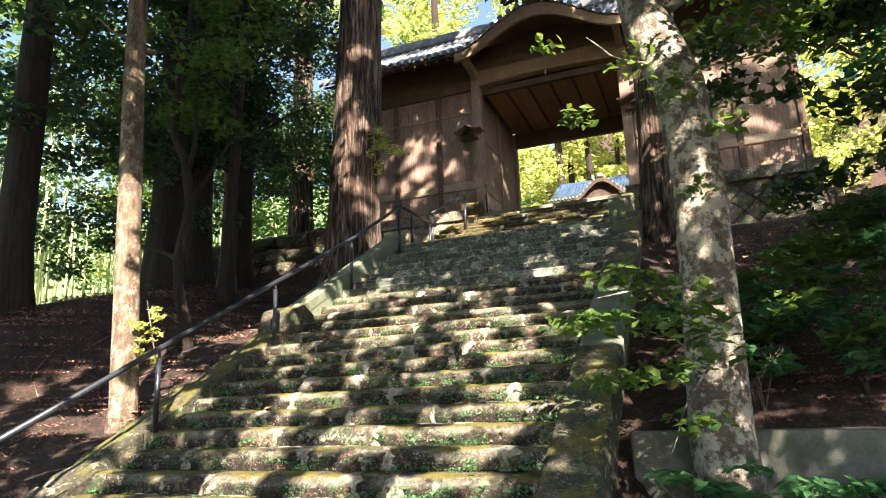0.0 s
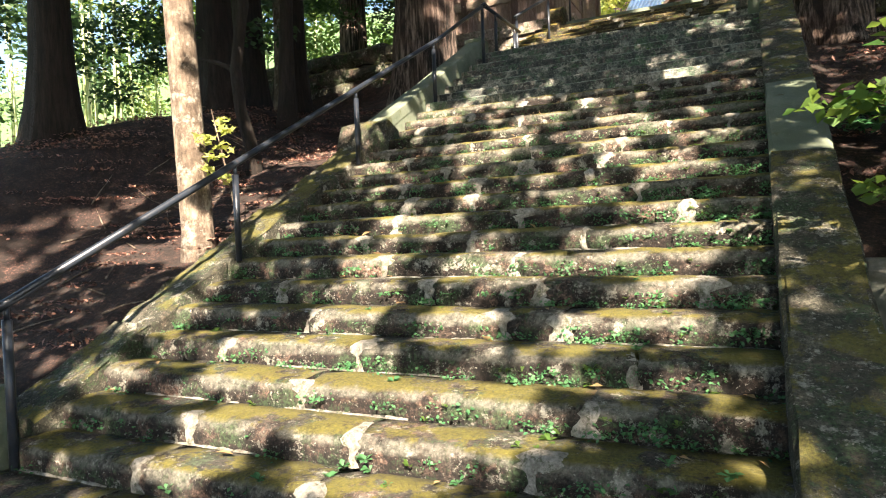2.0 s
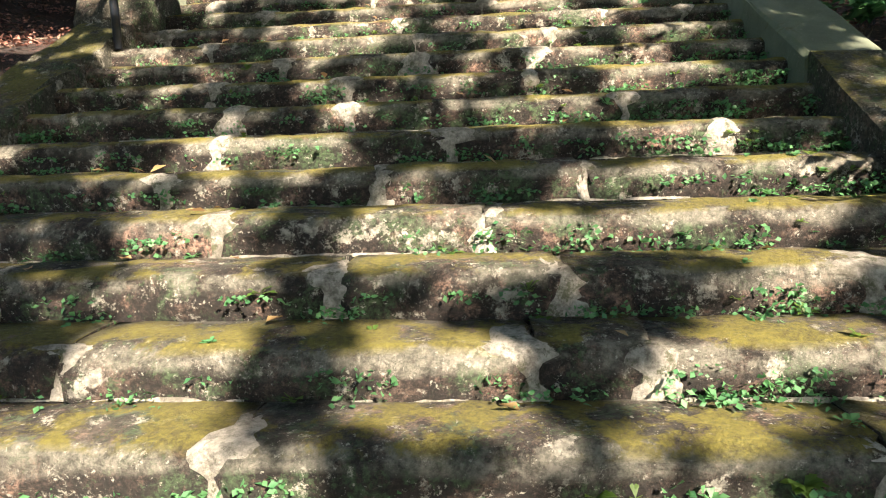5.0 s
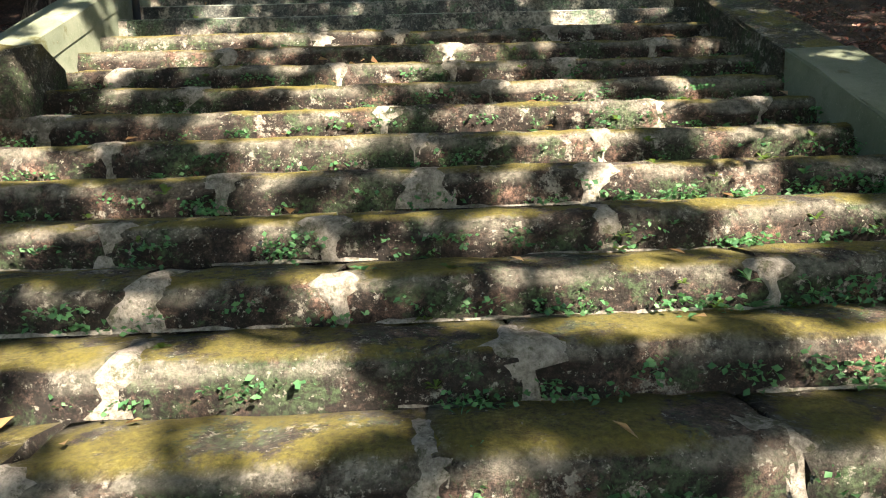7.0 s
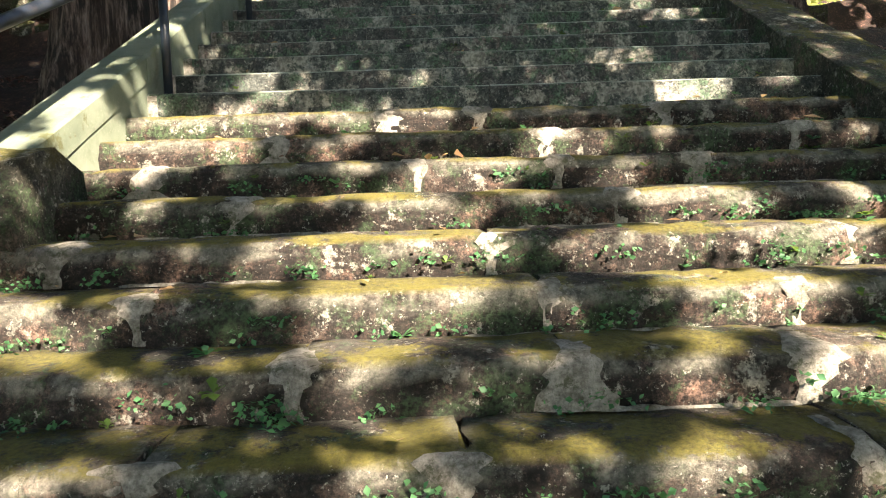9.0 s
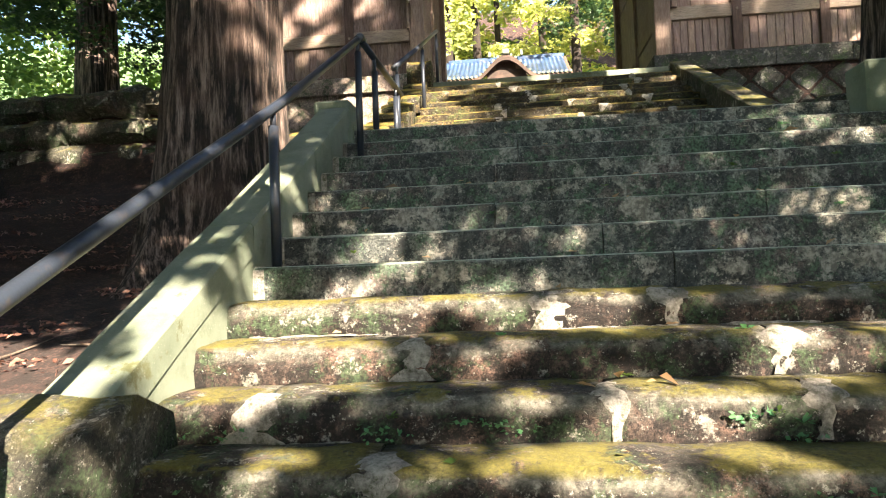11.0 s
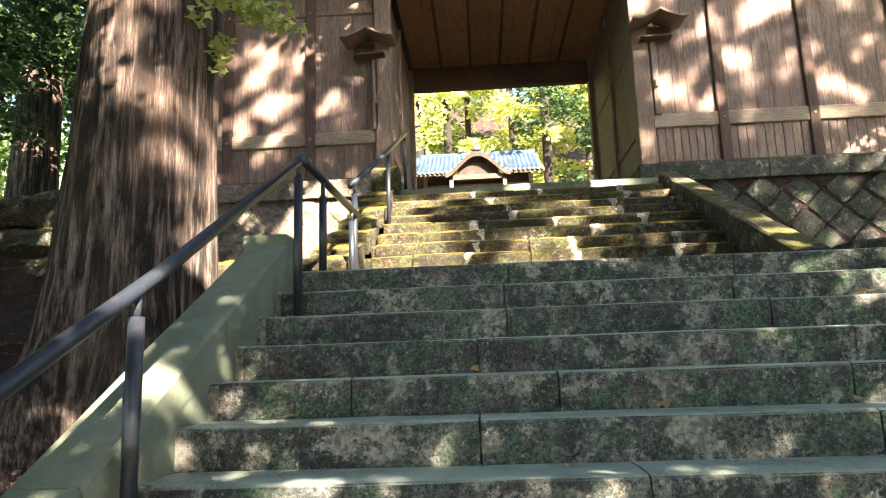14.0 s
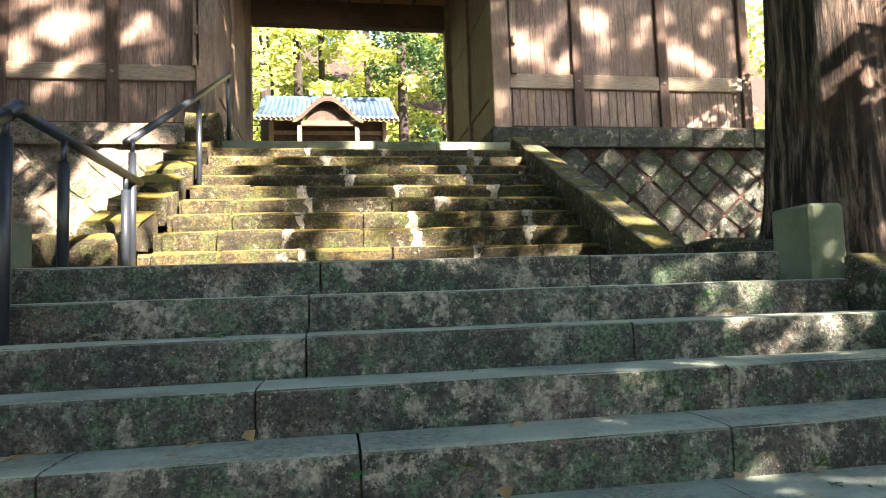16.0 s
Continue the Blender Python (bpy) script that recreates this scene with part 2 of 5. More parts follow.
k = Mat("lichen_bark", 0.95)
br = k.ramp(k.noise(18, 6, 0.7), (0.3, (0.05, 0.042, 0.035)), (0.7, (0.17, 0.145, 0.12)))
br = k.mix(k.ramp(k.noise(7.5, 8, 0.75), (0.47, 0.0), (0.55, 0.9)), br, (0.42, 0.41, 0.37))
br = k.mix(k.ramp(k.noise(3.1, 6, 0.7), (0.55, 0.0), (0.65, 0.7)), br, (0.07, 0.09, 0.04))
M_LICHEN = k.done(br, k.noise(26, 6, 0.75), 1.0, 0.04)

k = Mat("grey_bark", 0.95)
br = k.ramp(k.noise(9, 7, 0.75, k.stretch(1, 1, 0.35)), (0.36, (0.05, 0.036, 0.026)), (0.50, (0.16, 0.125, 0.095)), (0.62, (0.30, 0.25, 0.20)))
br = k.mix(k.ramp(k.noise(4.2, 7, 0.75), (0.50, 0.0), (0.58, 0.75)), br, (0.07, 0.052, 0.040))
M_BARK = k.done(k.mix(k.ramp(k.noise(6, 7, 0.75), (0.55, 0.0), (0.62, 0.7)), br, (0.33, 0.31, 0.27)), k.noise(22, 7, 0.78, k.stretch(1, 1, 0.5)), 1.0, 0.05)

# dark bark, lowered to near-black so the forest's shade is in the colour
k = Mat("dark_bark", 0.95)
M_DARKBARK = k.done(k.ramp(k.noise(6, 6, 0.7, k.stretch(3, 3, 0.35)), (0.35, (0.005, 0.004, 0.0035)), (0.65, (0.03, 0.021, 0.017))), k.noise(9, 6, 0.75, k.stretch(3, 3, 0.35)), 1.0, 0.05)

k = Mat("bamboo_stem", 0.5)
M_BAMBOO = k.done(k.mix(k.island(), (0.30, 0.38, 0.16), (0.60, 0.64, 0.42)))


def leaf_material(name, a, b, through=0.5):
    m = bpy.data.materials.new(name)
    m.use_nodes = True
    t = m.node_tree
    t.nodes.clear()
    out = t.nodes.new("ShaderNodeOutputMaterial")
    geo = t.nodes.new("ShaderNodeNewGeometry")
    r = t.nodes.new("ShaderNodeValToRGB")
    r.color_ramp.elements[0].color = (*a, 1)
    r.color_ramp.elements[1].color = (*b, 1)
    t.links.new(geo.outputs["Random Per Island"], r.inputs[0])
    d = t.nodes.new("ShaderNodeBsdfPrincipled")
    d.inputs["Roughness"].default_value = 0.55
    tr = t.nodes.new("ShaderNodeBsdfTranslucent")
    mx = t.nodes.new("ShaderNodeMixShader")
    mx.inputs[0].default_value = through
    hsv = t.nodes.new("ShaderNodeHueSaturation")
    hsv.inputs["Hue"].default_value = 0.475
    hsv.inputs["Value"].default_value = 1.7
    t.links.new(r.outputs[0], d.inputs["Base Color"])
    t.links.new(r.outputs[0], hsv.inputs["Color"])
    t.links.new(hsv.outputs[0], tr.inputs["Color"])
    t.links.new(d.outputs[0], mx.inputs[1])
    t.links.new(tr.outputs[0], mx.inputs[2])
    t.links.new(mx.outputs[0], out.inputs[0])
    return m


# maple greens: sunlight is put into sunny_leaf's yellow-green, shade into shade_leaf's dark
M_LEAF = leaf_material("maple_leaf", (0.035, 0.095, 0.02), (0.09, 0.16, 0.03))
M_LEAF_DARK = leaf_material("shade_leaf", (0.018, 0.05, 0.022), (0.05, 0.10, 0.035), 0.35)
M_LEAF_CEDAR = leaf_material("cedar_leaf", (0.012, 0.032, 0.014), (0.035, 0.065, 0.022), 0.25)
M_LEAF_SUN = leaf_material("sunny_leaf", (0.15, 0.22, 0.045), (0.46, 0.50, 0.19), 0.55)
M_LEAF_FERN = leaf_material("fern_leaf", (0.04, 0.135, 0.06), (0.085, 0.22, 0.09), 0.4)
M_LEAF_DRY = leaf_material("dry_leaf", (0.24, 0.12, 0.05), (0.42, 0.33, 0.17), 0.2)
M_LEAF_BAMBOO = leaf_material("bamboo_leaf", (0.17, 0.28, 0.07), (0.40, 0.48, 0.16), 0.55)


# ---- geometry helpers ----
def mesh_of(name, verts, faces, material, smooth=False):
    me = bpy.data.meshes.new(name)
    me.from_pydata([tuple(v) for v in verts], [], faces)
    me.materials.append(material)
    if smooth:
        me.polygons.foreach_set("use_smooth", [True] * len(me.polygons))
    me.update()
    return me


def put(name, me, parent=None, label=""):
    ob = new(name, me)
    if parent is not None:
        ob.parent = parent
    if label:
        ob["label"] = label
    return ob


def part(name, bm, material, parent=None, label="", smooth=False):
    me = bpy.data.meshes.new(name)
    bm.to_mesh(me)
    bm.free()
    me.materials.append(material)
    if smooth:
        me.polygons.foreach_set("use_smooth", [True] * len(me.polygons))
    return put(name, me, parent, label)


def box_bm(x0, x1, y0, y1, z0, z1, bevel=0.01, bm=None):
    own = bm is None
    bm = bm or bmesh.new()
    made = bmesh.ops.create_cube(bm, size=1.0, matrix=Matrix.Translation(((x0 + x1) / 2, (y0 + y1) / 2, (z0 + z1) / 2)) @ Matrix.Diagonal((x1 - x0, y1 - y0, z1 - z0, 1)))
    if bevel and own:
        bmesh.ops.bevel(bm, geom=bm.edges[:], offset=bevel, segments=1, affect="EDGES")
    return bm


def box(name, x0, x1, y0, y1, z0, z1, material, parent=None, label="", bevel=0.01):
    return part(name, box_bm(x0, x1, y0, y1, z0, z1, bevel), material, parent, label)


def empty(name, at, label, category, group="", kind=""):
    ob = new(name)
    ob.location = at
    ob.empty_display_size = 0.1
    bpy.context.view_layer.update()
    return tagged(ob, label, category, group, kind)


def keep(parent, children):
    """Children built in world places keep them under a parent that stands elsewhere."""
    for c in children:
        c.parent = parent
        c.matrix_parent_inverse = Matrix.Translation(parent.location).inverted()


def prism(profile, x0, x1, segs, jitter, rng, ends=0.0):
    """A stone: a profile in (y, z) drawn along x, with uneven faces."""
    n, verts, faces = len(profile), [], []
    for i in range(segs + 1):
        x = x0 + (x1 - x0) * i / segs
        for (y, z) in profile:
            j = jitter if 0 < i < segs else jitter * 0.6
            e = rng.uniform(-ends, ends) if i in (0, segs) else 0.0
            verts.append((x + e + rng.uniform(-j, j) * 0.7, y + rng.uniform(-j, j), z + rng.uniform(-j, j) * 0.7))
    for i in range(segs):
        for q in range(n):
            a, b = i * n + q, i * n + (q + 1) % n
            faces.append((a, b, b + n, a + n))
    faces.append(tuple(range(n))[::-1])
    faces.append(tuple(segs * n + q for q in range(n)))
    return verts, faces


def tube(points, radii, sides=10, rough=0.0, rng=None, flare=None, lobes=0):
    """A tapered limb along points; radii may swell at the foot."""
    verts, faces = [], []
    pts = [Vector(p) for p in points]
    for i, p in enumerate(pts):
        d = (pts[min(i + 1, len(pts) - 1)] - pts[max(i - 1, 0)]).normalized()
        a = d.orthogonal().normalized() if abs(d.z) < 0.95 else (Vector((1, 0, 0)) - d * d.x).normalized()
        b = d.cross(a)
        for s in range(sides):
            th = 2 * math.pi * s / sides
            r = radii[i]
            if lobes:
                w = max(0.0, 1 - i / (len(pts) * 0.35))
                r *= 1 + 0.16 * w * math.sin(lobes * th + 0.7) + 0.022 * math.sin(23 * th + 0.5 * math.sin(i * 0.5)) + 0.014 * math.sin(37 * th + i * 0.15) + 0.03 * math.sin(9 * th + i * 0.15)
            if rough and rng:
                r *= 1 + rng.uniform(-rough, rough)
            verts.append(p + (a * math.cos(th) + b * math.sin(th)) * r)
    n = len(pts)
    for i in range(n - 1):
        for s in range(sides):
            a0, b0 = i * sides + s, i * sides + (s + 1) % sides
            faces.append((a0, b0, b0 + sides, a0 + sides))
    faces.append(tuple(range(sides))[::-1])
    faces.append(tuple((n - 1) * sides + s for s in range(sides)))
    return verts, faces


def joined(pieces):
    verts, faces = [], []
    for v, f in pieces:
        o = len(verts)
        verts.extend(v)
        faces.extend(tuple(i + o for i in q) for q in f)
    return verts, faces


def leaves(name, clumps, count, size, material, rng, flat=0.5, wide=0.55, droop=0.0, star=False):
    """Many small folded leaves in clumps (x, y, z, radius, height)."""
    c = np.array(clumps, float)
    w = c[:, 3] ** 2
    pick = rng.choice(len(c), count, p=w / w.sum())
    d = rng.normal(size=(count, 3))
    d /= np.linalg.norm(d, axis=1, keepdims=True)
    rad = rng.random(count) ** 0.45
    pos = c[pick, :3] + d * rad[:, None] * np.stack([c[pick, 3], c[pick, 3], c[pick, 4]], 1)
    nrm = rng.normal(size=(count, 3)) * flat
    nrm[:, 2] += 1.0
    nrm /= np.linalg.norm(nrm, axis=1, keepdims=True)
    az = rng.random(count) * 2 * np.pi
    along = np.stack([np.cos(az), np.sin(az), np.full(count, -droop)], 1)
    along -= nrm * (along * nrm).sum(1, keepdims=True)
    along /= np.linalg.norm(along, axis=1, keepdims=True)
    side = np.cross(nrm, along)
    L = size * (0.6 + 0.8 * rng.random(count))[:, None]
    W = L * wide
    base = pos - along * L * 0.5
    tip = pos + along * L * 0.5
    lift = nrm * L * 0.12
    if star:
        # a lobed leaf: centre, tip and four side points
        v = np.stack([base, base + along * L * 0.35 - side * W * 0.95 + lift, base + along * L * 0.5 - side * W * 0.32, tip,
                      base + along * L * 0.5 + side * W * 0.32, base + along * L * 0.35 + side * W * 0.95 + lift], 1).reshape(-1, 3)
        idx = np.arange(count)[:, None] * 6
        f = np.concatenate([idx + np.array([[0, 2, 1]]), idx + np.array([[0, 3, 2]]), idx + np.array([[0, 4, 3]]), idx + np.array([[0, 5, 4]])], 0)
    else:
        v = np.stack([base, pos - side * W * 0.5 + lift, tip, pos + side * W * 0.5 + lift], 1).reshape(-1, 3)
        idx = np.arange(count)[:, None] * 4
        f = np.concatenate([idx + np.array([[0, 2, 1]]), idx + np.array([[0, 3, 2]])], 0)
    me = bpy.data.meshes.new(name)
    me.vertices.add(len(v))
    me.vertices.foreach_set("co", v.astype(np.float32).ravel())
    me.loops.add(f.size)
    me.loops.foreach_set("vertex_index", f.astype(np.int32).ravel())
    me.polygons.add(len(f))
    me.polygons.foreach_set("loop_start", np.arange(0, f.size, 3, dtype=np.int32))
    me.update(calc_edges=True)
    me.materials.append(material)
    return me


# ---- the lie of the land ----
STEP_Y, STEP_Z = 11.58, 4.637          # nosing of the top step of the lower flight
CUT_T, CUT_R, OLD_T, OLD_R = 0.3252, 0.1782, 0.3297, 0.1705
N_CUT, N_STEPS = 9, 27
XL, XR = -5.48, -1.14                  # inner faces of the two balustrades
UP_Y, UP_T, UP_R, UP_N = 13.0, 0.417, 0.196, 10
TOP_Z = STEP_Z + UP_R * UP_N


def nosing(k):
    """The place (y, z) of the front edge of step k of the lower flight, 1 at the top."""
    a, b = min(k - 1, N_CUT - 1), max(k - N_CUT, 0)
    return STEP_Y - CUT_T * a - OLD_T * b, STEP_Z - CUT_R * a - OLD_R * b


GROUND_Z = nosing(N_STEPS)[1] - OLD_R


def slope(y):
    """The height of the straight line through the nosings, level below and on the landing."""
    pts = [(-200, GROUND_Z), (nosing(N_STEPS)[0], GROUND_Z + 0.1), nosing(N_CUT), (STEP_Y, STEP_Z), (UP_Y - 0.2, STEP_Z), (UP_Y + UP_T * 9, TOP_Z), (300, TOP_Z)]
    return float(np.interp(y, [p[0] for p in pts], [p[1] for p in pts]))


def smooth01(a, b, v):
    t = min(1.0, max(0.0, (v - a) / (b - a)))
    return t * t * (3 - 2 * t)


def land(x, y):
    """The height of the ground."""
    wob = 0.10 * noise.noise((x * 0.5, y * 0.5, 0.3)) + 0.05 * noise.noise((x * 1.7, y * 1.7, 4.0))
    if x < -3.4:
        left = float(np.interp(y, [-200, 2.0, 4.0, 8.0, 10.0, 12.0, 13.3, 14.5, 15.2, 300], [GROUND_Z, GROUND_Z, 0.50, 2.40, 2.92, 3.40, 4.15, 4.75, 5.9, 6.6]))
        if x > -8.7 and y > 14.0:
            left = 4.8
        left += 1.05 * smooth01(-7.8, -10.6, x) * smooth01(3.0, 6.5, y) * smooth01(14.2, 11.0, y)
        side = smooth01(-11.0, -18.0, x) if y < 30 else 0.0
        left -= side * max(0.0, left - 1.6) * 0.22
        z = left + wob
        inside = smooth01(-6.15, -5.75, x)
    else:
        r = float(np.interp(y, [-200, 5.75, 5.95, 13.0, 17.8, 18.3, 300], [GROUND_Z, 0.25, 1.19, 4.6, 4.95, 6.0, 6.6]))
        far = smooth01(1.0, 7.0, x)
        r += far * 0.5 * min(1.0, max(0.0, (y - 6.0) / 5))
        z = r + wob * (1 if y > 6.2 else 0.3)
        inside = smooth01(-0.45, -0.85, x)
    under = slope(y) - 0.42
    if y > 17.75 and -10.3 < x < 3.2:
        under, inside = TOP_Z - 0.06, 1.0
    if y < nosing(N_STEPS)[0]:
        under = GROUND_Z + 0.02 * noise.noise((x, y, 9.0))
        if y < 2.0:
            inside = 1.0
    z = z + (under - z) * inside
    if y > 26:
        z += smooth01(26, 29, y) * 2.0
    if y > 42:
        z += smooth01(42, 90, y) * 30
    return z


def grid_lines(lo, hi, fine_lo, fine_hi, step):
    out, v = [], fine_lo
    while v < fine_hi + 1e-6:
        out.append(v)
        v += step
    g, v = step, fine_lo
    while v > lo:
        g *= 1.35
        v -= g
        out.insert(0, max(v, lo))
    g, v = step, out[-1]
    while v < hi:
        g *= 1.35
        v += g
        out.append(min(v, hi))
    return out


gx = grid_lines(-400, 400, -15, 8, 0.28)
gy = grid_lines(-400, 500, 0, 21, 0.28)
gv = [(x, y, land(x, y)) for y in gy for x in gx]
gf = [(j * len(gx) + i, j * len(gx) + i + 1, (j + 1) * len(gx) + i + 1, (j + 1) * len(gx) + i) for j in range(len(gy) - 1) for i in range(len(gx) - 1)]
tagged(put("ground", mesh_of("ground", gv, gf, M_SOIL, True)), "dark forest soil covered with dry leaf litter", "ground", kind="structure")

# ---- lower flight of steps ----
rng = random.Random(5)


def stair_core(name, edges, x0, x1, back_y, base_drop, label, material, inset=0.017, nose=0.03):
    """The mortar and rubble behind the stones of a flight, a little behind their faces."""
    prof = []
    for (y, z, rise) in edges:
        prof.append((y + inset, z - rise - inset))
        prof.append((y + inset, z - inset - nose))
        prof.append((y + inset + nose, z - inset))
    prof.append((back_y, edges[-1][1] - 0.03))
    prof.append((back_y, edges[-1][1] - base_drop))
    prof.append((edges[0][0] + 0.035, edges[0][1] - edges[0][2] - 0.3))
    verts = [(x0, y, z) for y, z in prof] + [(x1, y, z) for y, z in prof]
    n = len(prof)
    faces = [(i, (i + 1) % n, n + (i + 1) % n, n + i) for i in range(n)] + [tuple(range(n))[::-1], tuple(range(n, 2 * n))]
    me = mesh_of(name, verts, faces, material)
    return tagged(put(name, me), label, "stairs", kind="structure")


# places of the joints between the stones of each course, counted from the top
JOINTS = {3: [-4.03], 4: [-4.2, -2.3], 5: [-4.8, -3.83], 6: [-4.2, -2.6], 7: [-3.6], 8: [-4.4, -3.3],
          9: [-3.96, -3.39, -2.27], 10: [-4.54, -3.07, -1.69], 11: [-5.08, -3.76, -3.07, -2.35], 12: [-4.59, -2.85],
          13: [-5.21, -3.45, -2.03, -1.48], 14: [-4.72, -3.30, -2.41], 15: [-4.12, -3.27, -2.53], 16: [-3.62, -2.55],
          17: [-4.23, -3.56, -2.11], 18: [-3.01, -1.72], 19: [-4.29, -3.28, -2.4], 20: [-3.92, -2.83],
          21: [-4.67, -3.34, -2.55, -1.54], 22: [-4.16, -2.68, -2.32], 23: [-3.51, -1.83], 24: [-3.73, -2.02]}


def course_cuts(k, x0, x1, rng):
    """The joints of a course: the known ones, and others where a stone would be too long."""
    cuts = [x0, *JOINTS.get(k, []), x1]
    out = [x0]
    for a, b in zip(cuts, cuts[1:]):
        n = max(1, round((b - a) / (1.25 if k >= N_CUT else 1.7)))
        out += [a + (b - a) * (q + rng.uniform(-0.15, 0.15)) / n for q in range(1, n)] + [b]
    return out


def set_flat_ends(me, n=2):
    for q in range(n):
        me.polygons[len(me.polygons) - 1 - q].use_smooth = False
    return me


def mortar_patch(stairs, x, y, z, rise, tread, rng, big):
    """Pale mortar smeared over a joint: up the riser, flaring over the nose and running back on the tread."""
    path = [(y - 0.004, z - rise * 0.98), (y - 0.002, z - rise * 0.7), (y, z - rise * 0.45), (y + 0.002, z - 0.052), (y + 0.014, z - 0.022), (y + 0.042, z - 0.005),
            (y + 0.085, z + 0.001), (y + 0.14, z + 0.003), (y + 0.20, z + 0.003), (y + 0.27, z + 0.001)]
    wmax = rng.uniform(0.065, 0.105) * (1.5 if big else 1.0)
    shape = [0.35, 0.35, 0.45, 0.75, 0.95, 1.0, 0.8, 0.6, 0.5, 0.45]
    if rng.random() < 0.4:
        shape = [0.9, 0.8, 0.7, 0.75, 0.7, 0.55, 0.4, 0.35, 0.5, 0.8]
    last = rng.choice((6, 7, 9, 9)) if tread > 0.2 else 6
    lean = rng.uniform(-0.07, 0.07)
    verts, faces, m = [], [], 7
    for i, (yy, zz) in enumerate(path[:last + 1]):
        t = i / 9
        w = wmax * shape[i] * rng.uniform(0.75, 1.2)
        xc = x + lean * t + rng.uniform(-0.012, 0.012)
        for q in range(m):
            u = q / (m - 1) * 2 - 1
            out = 0.006 * (1 - u * u) ** 0.5 + rng.uniform(-0.004, 0.004) - (0.016 if abs(u) == 1 or i == last else 0.0)
            up = min(1.0, max(0.0, (i - 2) / 3))
            verts.append((xc + u * w + (rng.uniform(-0.014, 0.014) if abs(u) > 0.5 else 0), yy - out * (1 - up), zz + out * up))
    for i in range(last):
        for q in range(m - 1):
            a = i * m + q
            faces.append((a, a + 1, a + m + 1, a + m))
    put("mortar_patch", mesh_of("mortar_patch", verts, faces, M_MORTAR, True), stairs)


def mortar_fillet(stairs, xa, xb, y, z, rng):
    """An uneven line of mortar where a riser meets the tread below."""
    n = max(3, int((xb - xa) / 0.04))
    verts, faces = [], []
    for i in range(n + 1):
        x = xa + (xb - xa) * i / n
        w = rng.uniform(0.002, 0.013) * (0.3 if i in (0, n) else 1.0)
        verts += [(x, y - w, z - 0.004), (x, y - w * 0.45, z + w * 0.45), (x, y + 0.006, z + w * 0.9), (x, y + 0.02, z - 0.004)]
    for i in range(n):
        for q in range(3):
            a = i * 4 + q
            faces.append((a, a + 1, a + 5, a + 4))
    put("mortar_fillet", mesh_of("mortar_fillet", verts, faces, M_MORTAR, True), stairs)


def step_stones(stairs, k, y, z, rise, tread, cuts, material, worn, gap, rng):
    """One course of stones: uneven lengths, worn noses, open joints."""
    old = worn > 0.02
    for a, b in zip(cuts, cuts[1:]):
        g = rng.uniform(gap * 0.4, gap)
        h = rng.uniform(-worn, worn) * 0.3
        f = rng.uniform(-worn, worn) * 0.4
        r = 0.010 + worn * 2.0
        zn = z + h
        prof = [(y + f + worn * 0.3, z - rise - 0.02), (y + f - worn * 0.15, z - rise * 0.66), (y + f, zn - r * 1.25), (y + f + r * 0.16, zn - r * 0.62), (y + f + r * 0.5, zn - r * 0.24), (y + f + r * 1.05, zn - r * 0.06),
                (y + f + r * 1.8, zn), (y + f + tread * 0.65, zn + worn * 0.2), (y + tread + 0.08, zn - 0.004), (y + tread + 0.08, z - rise - 0.02)]
        segs = max(2, min(14, round((b - a) / (0.11 if old else 0.35))))
        v, fcs = prism(prof, a + g * 0.5, b - g * 0.5, segs, worn * 0.46, rng, 0.02 if old else 0.0)
        put("step_stone", set_flat_ends(mesh_of("step_stone", v, fcs, material, old)), stairs)


edges = []
for kk in range(N_STEPS, 0, -1):
    y, z = nosing(kk)
    edges.append((y, z, OLD_R if kk >= N_CUT else CUT_R))
lower = stair_core("lower_stairs", edges, XL - 0.05, XR + 0.05, UP_Y + 0.1, 0.5, "broad flight of worn mossy stone steps with pale mortar joints", M_MORTAR, inset=0.042)
for kk in range(1, N_STEPS + 1):
    y, z = nosing(kk)
    if kk < N_CUT:
        cuts = course_cuts(kk, XL, XR, rng)
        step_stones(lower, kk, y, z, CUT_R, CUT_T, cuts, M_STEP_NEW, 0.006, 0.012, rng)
        if kk > 1:
            put("end_mortar", mesh_of("end_mortar", *prism([(y - 0.006, z - CUT_R + 0.005), (y - 0.008, z - 0.02), (y + 0.03, z + 0.004), (y + 0.06, z - 0.03), (y + 0.06, z - CUT_R)], XL - 0.01, XL + rng.uniform(0.03, 0.06), 2, 0.004, rng), M_MORTAR), lower)
    else:
        cuts = course_cuts(kk, XL - rng.uniform(0, 0.06), XR + 0.06, rng)
        step_stones(lower, kk, y, z, OLD_R, OLD_T, cuts, M_STEP_OLD, 0.026, 0.03, rng)
        for x in cuts[1:-1]:
            mortar_patch(lower, x, y, z, OLD_R, OLD_T, rng, rng.random() < 0.4)
        if kk > N_CUT:
            x = XL + rng.uniform(0, 0.6)
            while x < XR - 0.5:
                L = rng.uniform(0.35, 1.5)
                if rng.random() < 0.6:
                    yb, zb = nosing(kk - 1)
                    mortar_fillet(lower, x, min(x + L, XR - 0.05), yb, z + 0.004, rng)
                x += L + rng.uniform(0.1, 0.7)
# landing slabs behind the top nosing
for row in range(4):
    ya = STEP_Y + CUT_T + 0.10 + row * 0.25
    x = XL - 0.5
    while x < XR + 0.7:
        w = rng.uniform(0.7, 1.3)
        put("paving_slab", mesh_of("paving_slab", *prism([(ya, 4.45), (ya, STEP_Z - 0.012), (ya + 0.235, STEP_Z - 0.010), (ya + 0.235, 4.45)], x, x + w - 0.02, 2, 0.006, rng), M_STEP_UP), lower)
        x += w

